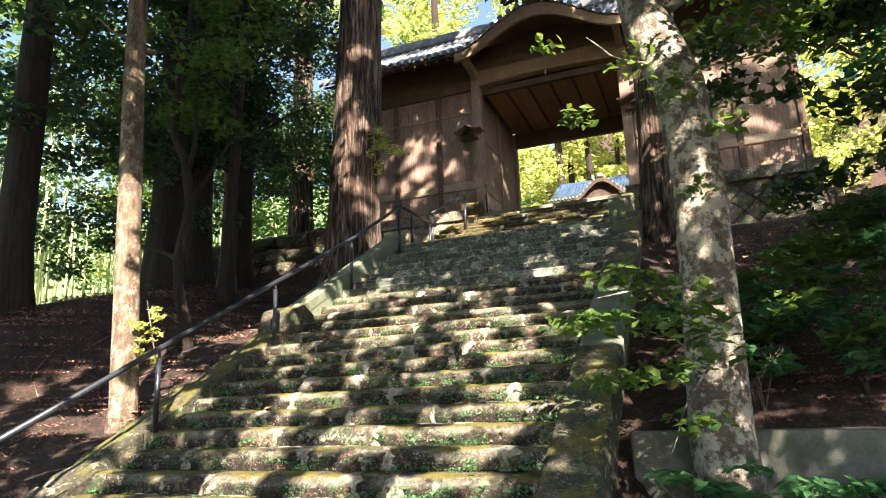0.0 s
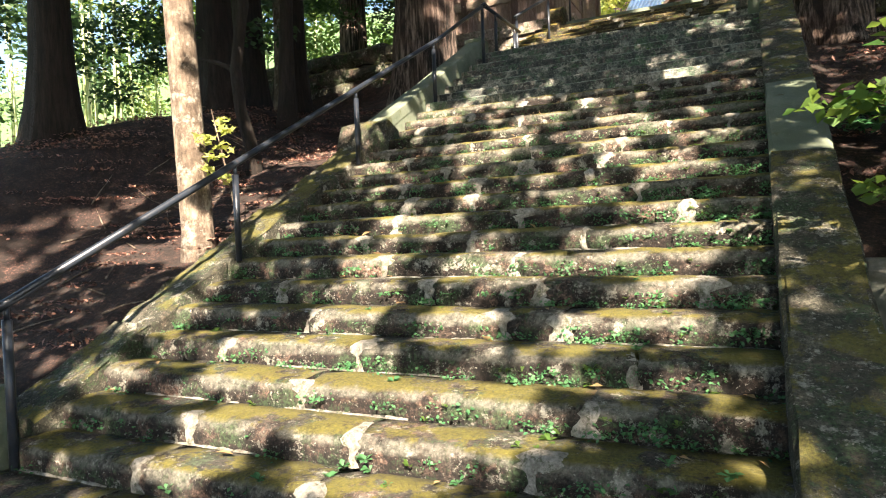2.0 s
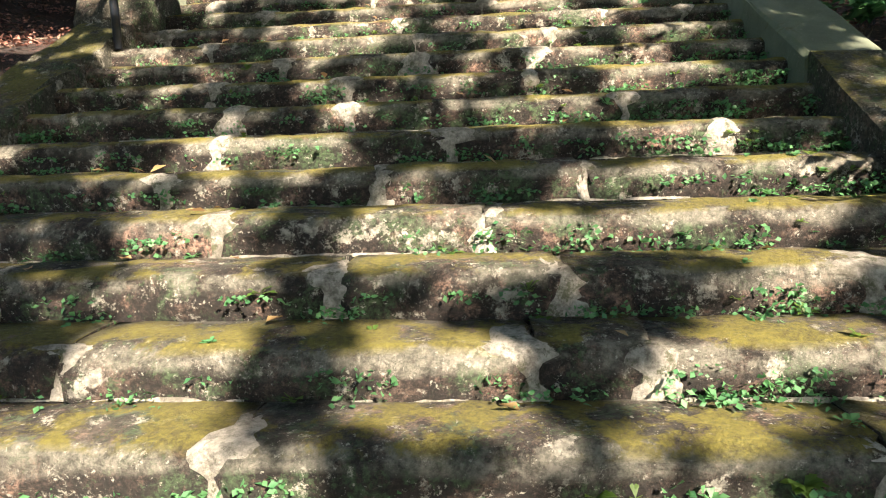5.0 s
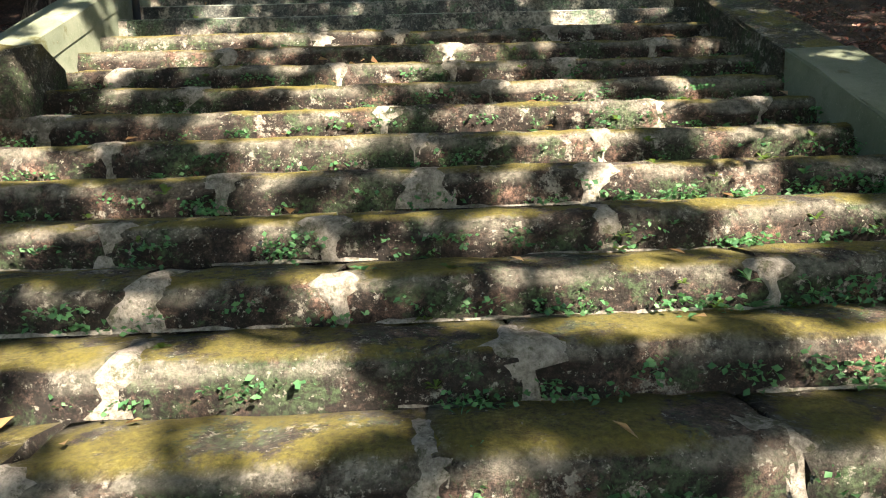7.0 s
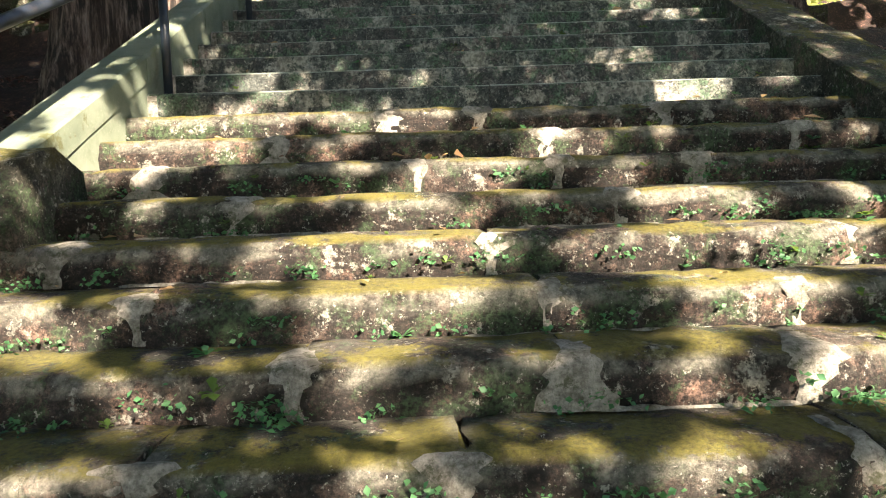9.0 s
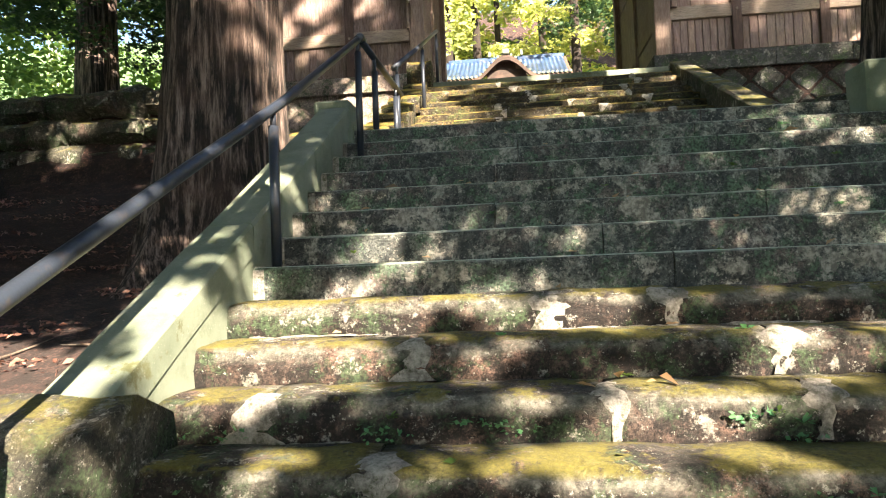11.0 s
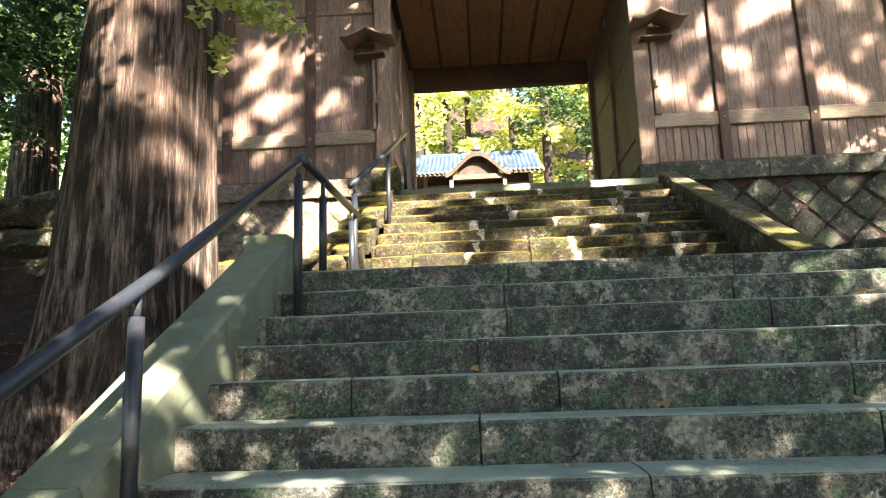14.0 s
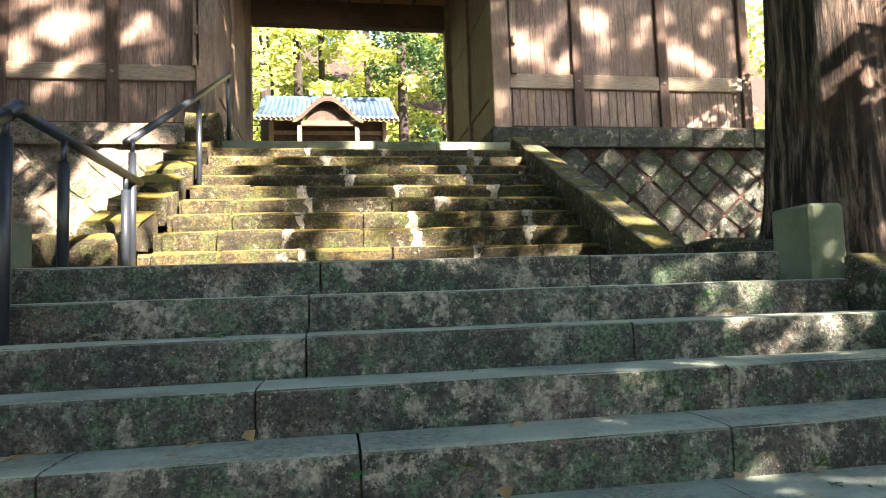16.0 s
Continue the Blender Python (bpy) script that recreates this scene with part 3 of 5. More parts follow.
# ---- upper flight ----
uedges = [(UP_Y + UP_T * i, STEP_Z + UP_R * (i + 1), UP_R) for i in range(UP_N)]
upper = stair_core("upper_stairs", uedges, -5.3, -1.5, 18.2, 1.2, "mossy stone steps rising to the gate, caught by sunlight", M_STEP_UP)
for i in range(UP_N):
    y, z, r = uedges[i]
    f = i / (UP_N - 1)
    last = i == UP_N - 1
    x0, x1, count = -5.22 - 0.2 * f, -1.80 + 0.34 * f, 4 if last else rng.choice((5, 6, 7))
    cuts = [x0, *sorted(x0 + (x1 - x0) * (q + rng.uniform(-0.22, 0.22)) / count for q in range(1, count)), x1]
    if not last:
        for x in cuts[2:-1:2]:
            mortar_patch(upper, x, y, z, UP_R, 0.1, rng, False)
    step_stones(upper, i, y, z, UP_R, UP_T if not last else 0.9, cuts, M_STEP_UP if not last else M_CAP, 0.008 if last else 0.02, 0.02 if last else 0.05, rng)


# ---- balustrades ----
def sloped_cap(owner, name, x0, x1, ya, za, yb, zb, thick, material, rng, rough=0.006, label=""):
    """A slab that follows the slope from (ya, za) up to (yb, zb)."""
    n = 5
    verts, faces = [], []
    c = 0.018
    ring = [(x0 + c, 0), (x1 - c, 0), (x1, -c), (x1, -thick), (x0, -thick), (x0, -c)]
    for i in range(n + 1):
        t = i / n
        for (x, dz) in ring:
            verts.append((x + rng.uniform(-rough, rough), ya + (yb - ya) * t + rng.uniform(-rough, rough), za + (zb - za) * t + dz + rng.uniform(-rough, rough)))
    m = len(ring)
    for i in range(n):
        for q in range(m):
            a, b = i * m + q, i * m + (q + 1) % m
            faces.append((a, a + m, b + m, b))
    faces.append(tuple(range(m)))
    faces.append(tuple(n * m + q for q in range(m))[::-1])
    return put(name, mesh_of(name, verts, faces, material), owner, label)


def line_z(y):
    return slope(y)


left_rail = tagged(put("balustrade", mesh_of("balustrade", *prism([(3.5, -0.1), (3.5, line_z(3.5) - 0.05), (8.2, line_z(8.2) - 0.06), (8.22, line_z(8.22) + 0.09), (11.45, STEP_Z + 0.05), (11.45, 3.0), (8.0, 1.6)], -5.71, XL - 0.004, 1, 0.0, rng), M_CAP)), "low stone side wall of the steps with sloping greenish cap slabs", "balustrade")
joints = [3.52, 4.45, 5.3, 6.2, 7.0, 7.75]
for a, b in zip(joints, joints[1:]):
    sloped_cap(left_rail, "cap_stone", -5.90 + rng.uniform(-0.02, 0.02), XL + rng.uniform(0.0, 0.05), a + 0.008, line_z(a) + 0.07, b - 0.008, line_z(b) + 0.08, 0.30, M_CAP_MOSS, rng, 0.022)
v, f = joined([prism([(7.72, 2.35), (7.66, 2.62), (7.78, 2.88), (8.0, 2.95), (8.22, 2.84), (8.3, 2.6)], -5.92, -5.36, 4, 0.03, rng)])
put("boulder", mesh_of("boulder", v, f, M_CAP_MOSS, True), left_rail, "rounded sunlit boulder")
joints = [7.95, 9.3, 10.45, 11.5]
for a, b in zip(joints, joints[1:]):
    sloped_cap(left_rail, "cap_slab", -5.745, XL + 0.006, a + 0.004, line_z(a) + 0.24, b - 0.004, line_z(b) + 0.24, 0.17, M_CAP, rng, 0.003)
box("end_pillar", -5.79, -5.462, 11.45, 11.80, STEP_Z - 0.6, STEP_Z + 0.245, M_CAP, left_rail, bevel=0.02)
box("foot_pillar", -5.98, -5.58, 3.08, 3.48, -0.1, 0.64, M_CAP, left_rail, bevel=0.02)

right_rail = tagged(put("balustrade", mesh_of("balustrade", *prism([(2.9, -0.1), (2.9, GROUND_Z + 0.25), (8.2, line_z(8.2) + 0.0), (11.45, STEP_Z - 0.1), (11.45, 3.4), (5.9, 0.0)], XR + 0.012, -0.78, 1, 0.0, rng), M_CAP_MOSS)), "low stone side wall with moss-covered sloping cap slabs", "balustrade")
joints = [2.85, 4.45, 6.45, 8.0, 9.7, 11.25]
for i, (a, b) in enumerate(zip(joints, joints[1:])):
    sloped_cap(right_rail, "cap_slab", XR - 0.02, -0.74, a + 0.006, max(line_z(a), 0.2) + 0.12, b - 0.006, line_z(b) + 0.14, 0.26, M_CAP_MOSS if i in (0, 1, 3, 4) else M_CAP, rng, 0.010)
box("end_pillar", -1.30, -1.08, 11.30, 11.64, STEP_Z - 0.5, STEP_Z + 0.243, M_CAP, right_rail, bevel=0.02)

# upper side walls
up_right = tagged(put("balustrade", mesh_of("balustrade", *prism([(12.1, 4.45), (12.1, 4.62), (16.95, 6.55), (16.95, 4.45)], -1.62, -1.42, 1, 0.0, rng), M_CAP_MOSS)), "sloping mossy side wall of the upper steps", "balustrade")
for i, (a, b) in enumerate(((11.95, 13.7), (13.7, 15.4), (15.4, 16.95))):
    ob = sloped_cap(up_right, "cap_slab", -0.13, 0.13, a + 0.005, 4.70 + 0.404 * (a - 11.95), b - 0.005, 4.70 + 0.404 * (b - 11.95), 0.2, M_CAP_MOSS, rng, 0.008)
    for vert in ob.data.vertices:
        vert.co.x += -1.76 + 0.50 * (vert.co.y - 11.95) / 5.0
for vert in up_right.data.vertices:
    vert.co.x += -0.24 + 0.50 * (vert.co.y - 11.95) / 5.0
box("corner_block", -1.48, -1.16, 11.98, 12.30, STEP_Z - 0.1, STEP_Z + 0.12, M_CAP_MOSS, up_right, bevel=0.02)
tagged(box("edging_stone", -1.46, -1.0, 11.70, 11.96, STEP_Z - 0.1, STEP_Z + 0.08, M_CAP_MOSS, bevel=0.02), "dark mossy edging stone beside the landing", "stone")
up_left = tagged(put("balustrade", mesh_of("balustrade", *prism([(13.4, 4.45), (13.4, 5.0), (16.6, 6.5), (16.6, 4.45)], -5.72, -5.44, 1, 0.0, rng), M_CAP_MOSS)), "broken sloping side wall of mossy yellow stones", "balustrade")
for i in range(6):
    a = 13.3 + i * 0.56
    zz = 5.0 + i * 0.262
    v, f = prism([(a, zz - 0.15), (a - 0.01, zz + 0.03), (a + 0.05, zz + 0.10), (a + 0.5, zz + 0.24), (a + 0.54, zz + 0.16), (a + 0.54, zz - 0.1)], -5.78 + rng.uniform(-0.04, 0.04), -5.36 + rng.uniform(-0.05, 0.03), 3, 0.03, rng)
    put("cap_stone", mesh_of("cap_stone", v, f, M_STEP_UP), up_left)
v, f = prism([(16.5, 6.4), (16.48, 6.78), (16.56, 6.9), (16.85, 6.92), (16.95, 6.8), (16.95, 6.4)], -5.74, -5.34, 3, 0.02, rng)
put("cap_boulder", mesh_of("cap_boulder", v, f, M_STEP_UP, True), up_left)
for xa, xb, ya in ((-6.75, -6.2, 12.75), (-6.2, -5.75, 12.6), (-5.72, -5.3, 12.7)):
    v, f = prism([(ya, 4.5), (ya - 0.02, 4.85), (ya + 0.06, 4.93), (ya + 0.35, 4.95), (ya + 0.42, 4.8), (ya + 0.42, 4.5)], xa + 0.02, xb - 0.02, 3, 0.03, rng)
    tagged(put("kerb_stone", mesh_of("kerb_stone", v, f, M_STEP_UP, True)), "rough mossy kerb stone at the edge of the landing", "stone", "kerb stones")

# ---- handrail ----
hand_rail = empty("handrail", (-5.40, 3.2, 0.2), "dark painted iron pipe handrail on slim posts beside the steps", "handrail")
RAIL_H, PIPE = 0.90, 0.030
POST_X = -5.40
posts = [3.36, 5.36, 7.36, 9.46, 11.16]
kids = []


def tread_z(y):
    z = GROUND_Z
    for kk in range(N_STEPS, 0, -1):
        if y >= nosing(kk)[0]:
            z = nosing(kk)[1]
    return z


def pipe(name, pts, r, parent_list, label=""):
    v, f = tube(pts, [r] * len(pts), 12)
    ob = put(name, mesh_of(name, v, f, M_PIPE, True), None, label)
    parent_list.append(ob)
    return ob


def rail_top(y):
    return 4.33 + 0.51 * (y - 9.55) + 0.135 * smooth01(9.55, 11.16, y)


for y in posts:
    zt = rail_top(y)
    POST_X = -5.41 + 0.10 * smooth01(9.6, 11.16, y)
    zb = tread_z(y)
    pipe("post", [(POST_X, y, zb - 0.01), (POST_X, y, zt - 0.10)], 0.029, kids)
    pipe("post_neck", [(POST_X, y, zt - 0.10), (POST_X, y, zt - 0.02)], 0.017, kids)
pipe("rail", [(-5.41, 2.2, rail_top(2.2)), (-5.41, 6.4, rail_top(6.4)), (-5.41, 9.6, rail_top(9.6)), (POST_X, 11.18, rail_top(11.18))], PIPE, kids)
ztop = rail_top(11.2)
pipe("elbow", [(POST_X, 11.16, ztop - 0.02), (POST_X, 11.26, ztop + 0.045), (POST_X, 11.36, ztop + 0.04)], 0.036, kids)
pipe("post", [(POST_X + 0.02, 11.72, STEP_Z - 0.01), (POST_X + 0.02, 11.72, ztop - 0.11)], 0.029, kids)
pipe("post_neck", [(POST_X + 0.02, 11.72, ztop - 0.11), (POST_X + 0.02, 11.72, ztop)], 0.017, kids)
pipe("rail", [(POST_X, 11.3, ztop + 0.03), (POST_X + 0.06, 12.9, ztop + 0.0)], PIPE, kids)
pipe("post", [(POST_X + 0.05, 12.62, STEP_Z - 0.01), (POST_X + 0.05, 12.62, ztop - 0.10)], 0.027, kids)
pipe("post_neck", [(POST_X + 0.05, 12.62, ztop - 0.10), (POST_X + 0.05, 12.62, ztop)], 0.016, kids)
keep(hand_rail, kids)
kids = []
hand_rail2 = empty("handrail", (-5.28, 13.0, 4.6), "pale sunlit iron pipe handrail beside the upper steps", "handrail")
for y, z0 in ((12.80, STEP_Z), (15.0, STEP_Z + UP_R * 5), (16.9, TOP_Z)):
    zt = STEP_Z + 0.95 + max(0.0, y - 12.80) * 0.47
    pipe("post", [(-5.27, y, z0 - 0.01), (-5.27, y, zt - 0.09)], 0.027, kids)
    pipe("post_neck", [(-5.27, y, zt - 0.09), (-5.27, y, zt)], 0.016, kids)
pipe("rail", [(-5.30, 12.78, STEP_Z + 0.93), (-5.27, 14.9, STEP_Z + 0.95 + 0.985), (-5.27, 17.0, STEP_Z + 0.95 + 4.2 * 0.47)], PIPE, kids)
keep(hand_rail2, kids)

# ---- gate ----
GX, GY = -3.5, 17.85
FLOOR_Z, SILL_Z, PLATE_Z = TOP_Z + 0.12, 7.06, 10.95
gate = empty("temple_gate", (GX, GY, FLOOR_Z), "weathered wooden temple gate with boarded wings and a curved tiled gable", "gate")
kids = []


def gbox(name, *a, label="", bevel=0.012):
    ob = box(name, *a, label=label, bevel=bevel)
    kids.append(ob)
    return ob


BACK_Y = 22.0
right_posts = [-1.28, 0.02, 1.50, 3.0]
left_posts = [2 * GX - x for x in right_posts]
for side, ps in ((1, right_posts), (-1, left_posts)):
    for i, x in enumerate(ps):
        w = 0.14 if i == 0 else 0.085
        gbox("post", x - w, x + w, GY - (0.10 if i == 0 else 0.045), GY + 0.16, FLOOR_Z if i == 0 else SILL_Z, PLATE_Z + (0.35 if i == 0 else 0), M_POST if i == 0 else M_WINGPOST)
        for zp in (7.86, 10.22):
            if i:
                v, f = tube([(x, GY - 0.062, zp), (x, GY - 0.044, zp)], [0.022, 0.026], 8)
                kids.append(put("peg", mesh_of("peg", v, f, M_RAIL)))
    for a, b in zip(ps, ps[1:]):
        lo, hi = sorted((a, b))
        lo, hi = lo + 0.07, hi - 0.07
        gbox("rail", lo, hi, GY - 0.028, GY + 0.08, 7.74, 7.98, M_RAIL)
        gbox("upper_rail", lo, hi, GY - 0.012, GY + 0.06, 10.18, 10.27, M_POST)
        n = 5
        w = (hi - lo) / n
        for q in range(n):
            xa, xb = lo + w * q, lo + w * (q + 1)
            d = random.uniform(0, 0.008)
            gbox("board", xa + 0.002, xb - 0.002, GY + 0.022 + d, GY + 0.05 + d, 7.97, 10.19, M_BOARD, bevel=0.004)
            gbox("board", xa + 0.002, xb - 0.002, GY + 0.024 + d, GY + 0.05 + d, 10.26, PLATE_Z, M_BOARD, bevel=0.004)
        n = 9
        w = (hi - lo) / n
        for q in range(n):
            xa, xb = lo + w * q, lo + w * (q + 1)
            d = random.uniform(0, 0.012)
            gbox("board", xa + 0.004, xb - 0.004, GY + 0.018 + d, GY + 0.05 + d, SILL_Z + 0.06, 7.75, M_POST if random.random() < 0.45 else M_BOARD, bevel=0.005)
    lo, hi = min(ps), max(ps)
    gbox("sill", lo - 0.1, hi + 0.1, GY - 0.06, GY + 0.14, SILL_Z - 0.03, SILL_Z + 0.065, M_DARKWOOD)
    gbox("wall_plate", lo - 0.1, hi + 0.1, GY - 0.05, GY + 0.16, PLATE_Z, PLATE_Z + 0.22, M_DARKWOOD)
    # back and end walls of the wing
    gbox("back_wall", lo, hi, BACK_Y - 0.1, BACK_Y, FLOOR_Z, PLATE_Z + 0.2, M_BOARD)
    xe = ps[-1]
    gbox("end_wall", xe - 0.05, xe + 0.05, GY + 0.16, BACK_Y - 0.1, FLOOR_Z, PLATE_Z + 0.2, M_BOARD)
    # wall of the passage, boarded in wide panels between studs
    xi = ps[0]
    s = side
    for ya, yb in ((GY + 0.17, 19.9), (20.06, BACK_Y - 0.12)):
        for za, zb in ((FLOOR_Z + 0.1, 7.74), (7.98, 9.4), (9.43, PLATE_Z)):
            gbox("panel", xi - 0.02, xi + 0.02, ya, yb, za, zb, M_BOARD, bevel=0.004)
        gbox("rail", xi - 0.045, xi + 0.045, ya, yb, 7.75, 7.97, M_POST)
    gbox("stud", xi - 0.08, xi + 0.08, 19.9, 20.06, FLOOR_Z, PLATE_Z, M_POST)
    gbox("post", xi - 0.13, xi + 0.13, BACK_Y - 0.12, BACK_Y + 0.14, FLOOR_Z, PLATE_Z, M_POST)
# carved beam over the opening, arched a little, with cloud scrolls
bx0, bx1 = left_posts[0] + 0.14, right_posts[0] - 0.14
bm = bmesh.new()
n = 24
ring = []
for i in range(n + 1):
    t = i / n
    x = bx0 + (bx1 - bx0) * t
    arch = 0.10 * math.sin(math.pi * t)
    ring.append([bm.verts.new((x, yy, zz)) for yy, zz in ((GY - 0.13, 10.98 + arch), (GY - 0.15, 11.02 + arch), (GY - 0.15, 11.50), (GY + 0.12, 11.50), (GY + 0.12, 10.98 + arch))])
for a, b in zip(ring, ring[1:]):
    for q in range(5):
        bm.faces.new((a[q], b[q], b[(q + 1) % 5], a[(q + 1) % 5]))
bm.faces.new(ring[0][::-1])
bm.faces.new(ring[-1])
bmesh.ops.recalc_face_normals(bm, faces=bm.faces[:])
kids.append(part("carved_beam", bm, M_BEAM))
for i in range(9):
    xc = bx0 + 0.35 + i * (bx1 - bx0 - 0.7) / 8
    pts = []
    for q in range(15):
        th = q / 14 * math.pi * 2.4
        r = 0.09 * (1 - q / 18)
        s = 1 if i % 2 else -1
        pts.append((xc + s * (r * math.cos(th) + (0.16 if q == 0 else 0)), GY - 0.152, 11.17 + 0.05 * math.sin(i * 2.1) + r * math.sin(th)))
    kids.append(put("scroll", mesh_of("scroll", *tube(pts, [0.016] * 15, 6), M_POST, True)))
gbox("upper_beam", bx0 - 0.25, bx1 + 0.25, GY - 0.10, GY + 0.12, 11.52, 11.80, M_DARKWOOD)
gbox("front_lintel", bx0, bx1, GY + 0.12, GY + 0.30, 10.80, 11.0, M_DARKWOOD)
gbox("back_lintel", bx0, bx1, BACK_Y - 0.14, BACK_Y + 0.08, 10.42, 11.0, M_DARKWOOD)
nb = 9
for i in range(nb):
    xa = bx0 + (bx1 - bx0) * i / nb
    xb = bx0 + (bx1 - bx0) * (i + 1) / nb
    gbox("ceiling_board", xa + 0.004, xb - 0.004, GY + 0.3, BACK_Y - 0.14, 10.96, 10.99, M_CEILING, bevel=0.003)
for i in range(1, 6):
    xc = bx0 + (bx1 - bx0) * i / 6
    gbox("ceiling_batten", xc - 0.03, xc + 0.03, GY + 0.3, BACK_Y - 0.14, 10.90, 10.958, M_DARKWOOD, bevel=0.004)
gbox("passage_floor", left_posts[0] - 0.1, right_posts[0] + 0.1, GY - 0.2, BACK_Y + 0.3, TOP_Z - 0.05, FLOOR_Z, M_CAP)
# lamp bracket under the beam
gbox("bracket", GX + 0.02, GX + 0.07, GY - 0.30, GY - 0.25, 10.82, 10.98, M_RAIL, label="small pale wooden peg under the beam")

# roof: straight eaves with a bowed gable over the opening
RX0, RX1 = -10.7, 3.7
EAVE_Y, RIDGE_Y, EAVE_Z, RIDGE_Z = 16.55, 19.9, 11.65, 14.1


def bow(x):
    """The rise of the bowed gable above the straight eave."""
    u = abs(x - GX) / 2.35
    if u >= 1:
        return 0.0
    return 1.0 * (0.5 + 0.5 * math.cos(math.pi * u)) ** 0.85


def roof_z(x, t):
    """Height of the front slope at x, t = 0 at the eave to 1 at the ridge; the bow dies out up the slope."""
    base = EAVE_Z + (RIDGE_Z - EAVE_Z) * (0.80 * t + 0.20 * t * t)
    return max(base, EAVE_Z + bow(x) + 0.25 * t) if bow(x) > 0 else base


def ribbed_roof(name, x0, x1, fx, rows, pitch, radius, material):
    """Rows of half-round cover tiles on a tiled bed."""
    ncol = int((x1 - x0) / pitch)
    prof = []
    for q in range(ncol):
        xc = x0 + pitch * (q + 0.5)
        prof += [(xc - pitch / 2, 0.0), (xc - radius, 0.008), (xc - radius * 0.75, radius * 0.7), (xc, radius), (xc + radius * 0.75, radius * 0.7), (xc + radius, 0.008)]
    prof.append((x0 + pitch * ncol, 0.0))
    verts, faces, m = [], [], len(prof)
    for r in range(rows + 1):
        for (x, dz) in prof:
            y, z = fx(x, r / rows)
            verts.append((x, y, z + dz))
    for r in range(rows):
        for q in range(m - 1):
            a = r * m + q
            faces.append((a, a + 1, a + m + 1, a + m))
    return put(name, mesh_of(name, verts, faces, material, True))


front = ribbed_roof("tiled_roof", RX0, RX1, lambda x, t: (EAVE_Y + (RIDGE_Y - EAVE_Y) * t, roof_z(x, t)), 9, 0.255, 0.075, M_TILE)
backr = ribbed_roof("tiled_roof", RX0, RX1, lambda x, t: (2 * RIDGE_Y - EAVE_Y - (RIDGE_Y - EAVE_Y) * t, EAVE_Z + (RIDGE_Z - EAVE_Z) * (0.8 * t + 0.2 * t * t)), 4, 0.255, 0.075, M_TILE)
kids += [front, backr]


def shell(name, fx_top, x0, x1, nx, nt, thick, material):
    """A thin solid board under a curved roof."""
    verts, faces = [], []
    for lay in (0, -thick):
        for i in range(nx + 1):
            x = x0 + (x1 - x0) * i / nx
            for j in range(nt + 1):
                y, z = fx_top(x, j / nt)
                verts.append((x, y, z + lay))
    m, off = nt + 1, (nx + 1) * (nt + 1)
    for i in range(nx):
        for j in range(nt):
            a = i * m + j
            faces.append((a, a + 1, a + m + 1, a + m))
            faces.append((off + a, off + a + m, off + a + m + 1, off + a + 1))
    for i in range(nx):
        for j in (0, nt):
            a = i * m + j
            faces.append((a, a + m, off + a + m, off + a))
    for j in range(nt):
        for i in (0, nx):
            a = i * m + j
            faces.append((a, off + a, off + a + 1, a + 1))
    return put(name, mesh_of(name, verts, faces, material))


kids.append(shell("roof_boarding", lambda x, t: (EAVE_Y + 0.04 + (RIDGE_Y - EAVE_Y) * t, roof_z(x, t) - 0.03), RX0 + 0.05, RX1 - 0.05, 90, 8, 0.07, M_DARKWOOD))
kids.append(shell("back_boarding", lambda x, t: (2 * RIDGE_Y - EAVE_Y - 0.04 - (RIDGE_Y - EAVE_Y) * t, EAVE_Z + (RIDGE_Z - EAVE_Z) * (0.8 * t + 0.2 * t * t) - 0.03), RX0 + 0.05, RX1 - 0.05, 6, 4, 0.07, M_DARKWOOD))
# bowed barge board along the gable
verts, faces = [], []
nn = 48
for i in range(nn + 1):
    x = GX - 2.45 + 4.9 * i / nn
    zt = EAVE_Z + bow(x) - 0.06
    dep = 0.26 + 0.12 * bow(x)
    for yy in (EAVE_Y + 0.02, EAVE_Y + 0.12):
        verts += [(x, yy, zt), (x, yy, zt - dep)]
for i in range(nn):
    a = i * 4
    faces += [(a, a + 4, a + 5, a + 1), (a + 2, a + 3, a + 7, a + 6), (a, a + 2, a + 6, a + 4), (a + 1, a + 5, a + 7, a + 3)]
kids.append(put("barge_board", mesh_of("barge_board", verts, faces, M_BEAM)))
# eave tiles: round ends, one by one, along the front edge
cap_v, cap_f = tube([(0, -0.03, 0), (0, 0.05, 0)], [0.085, 0.085], 10)
cap_me = mesh_of("eave_tile", cap_v, cap_f, M_TILE)
x = RX0 + 0.13
while x < RX1:
    ob = put("eave_tile", cap_me)
    ob.location = (x, EAVE_Y - 0.01, roof_z(x, 0) + 0.03)
    kids.append(ob)
    x += 0.255
# ridge and gable ridge
gbox("ridge", RX0 - 0.1, RX1 + 0.1, RIDGE_Y - 0.14, RIDGE_Y + 0.14, RIDGE_Z - 0.02, RIDGE_Z + 0.34, M_TILE, bevel=0.05)
v, f = tube([(GX, EAVE_Y - 0.05, EAVE_Z + 1.08), (GX, 18.2, EAVE_Z + 1.32), (GX, 19.2, EAVE_Z + 1.55)], [0.17, 0.15, 0.13], 10)
kids.append(put("gable_ridge", mesh_of("gable_ridge", v, f, M_TILE, True)))
v, f = joined([prism([(EAVE_Y - 0.12, EAVE_Z + 0.98), (EAVE_Y - 0.12, EAVE_Z + 1.38), (EAVE_Y + 0.03, EAVE_Z + 1.42), (EAVE_Y + 0.03, EAVE_Z + 0.98)], GX - 0.26, GX + 0.26, 4, 0.02, rng)])
kids.append(put("ridge_end_tile", mesh_of("ridge_end_tile", v, f, M_TILE)))
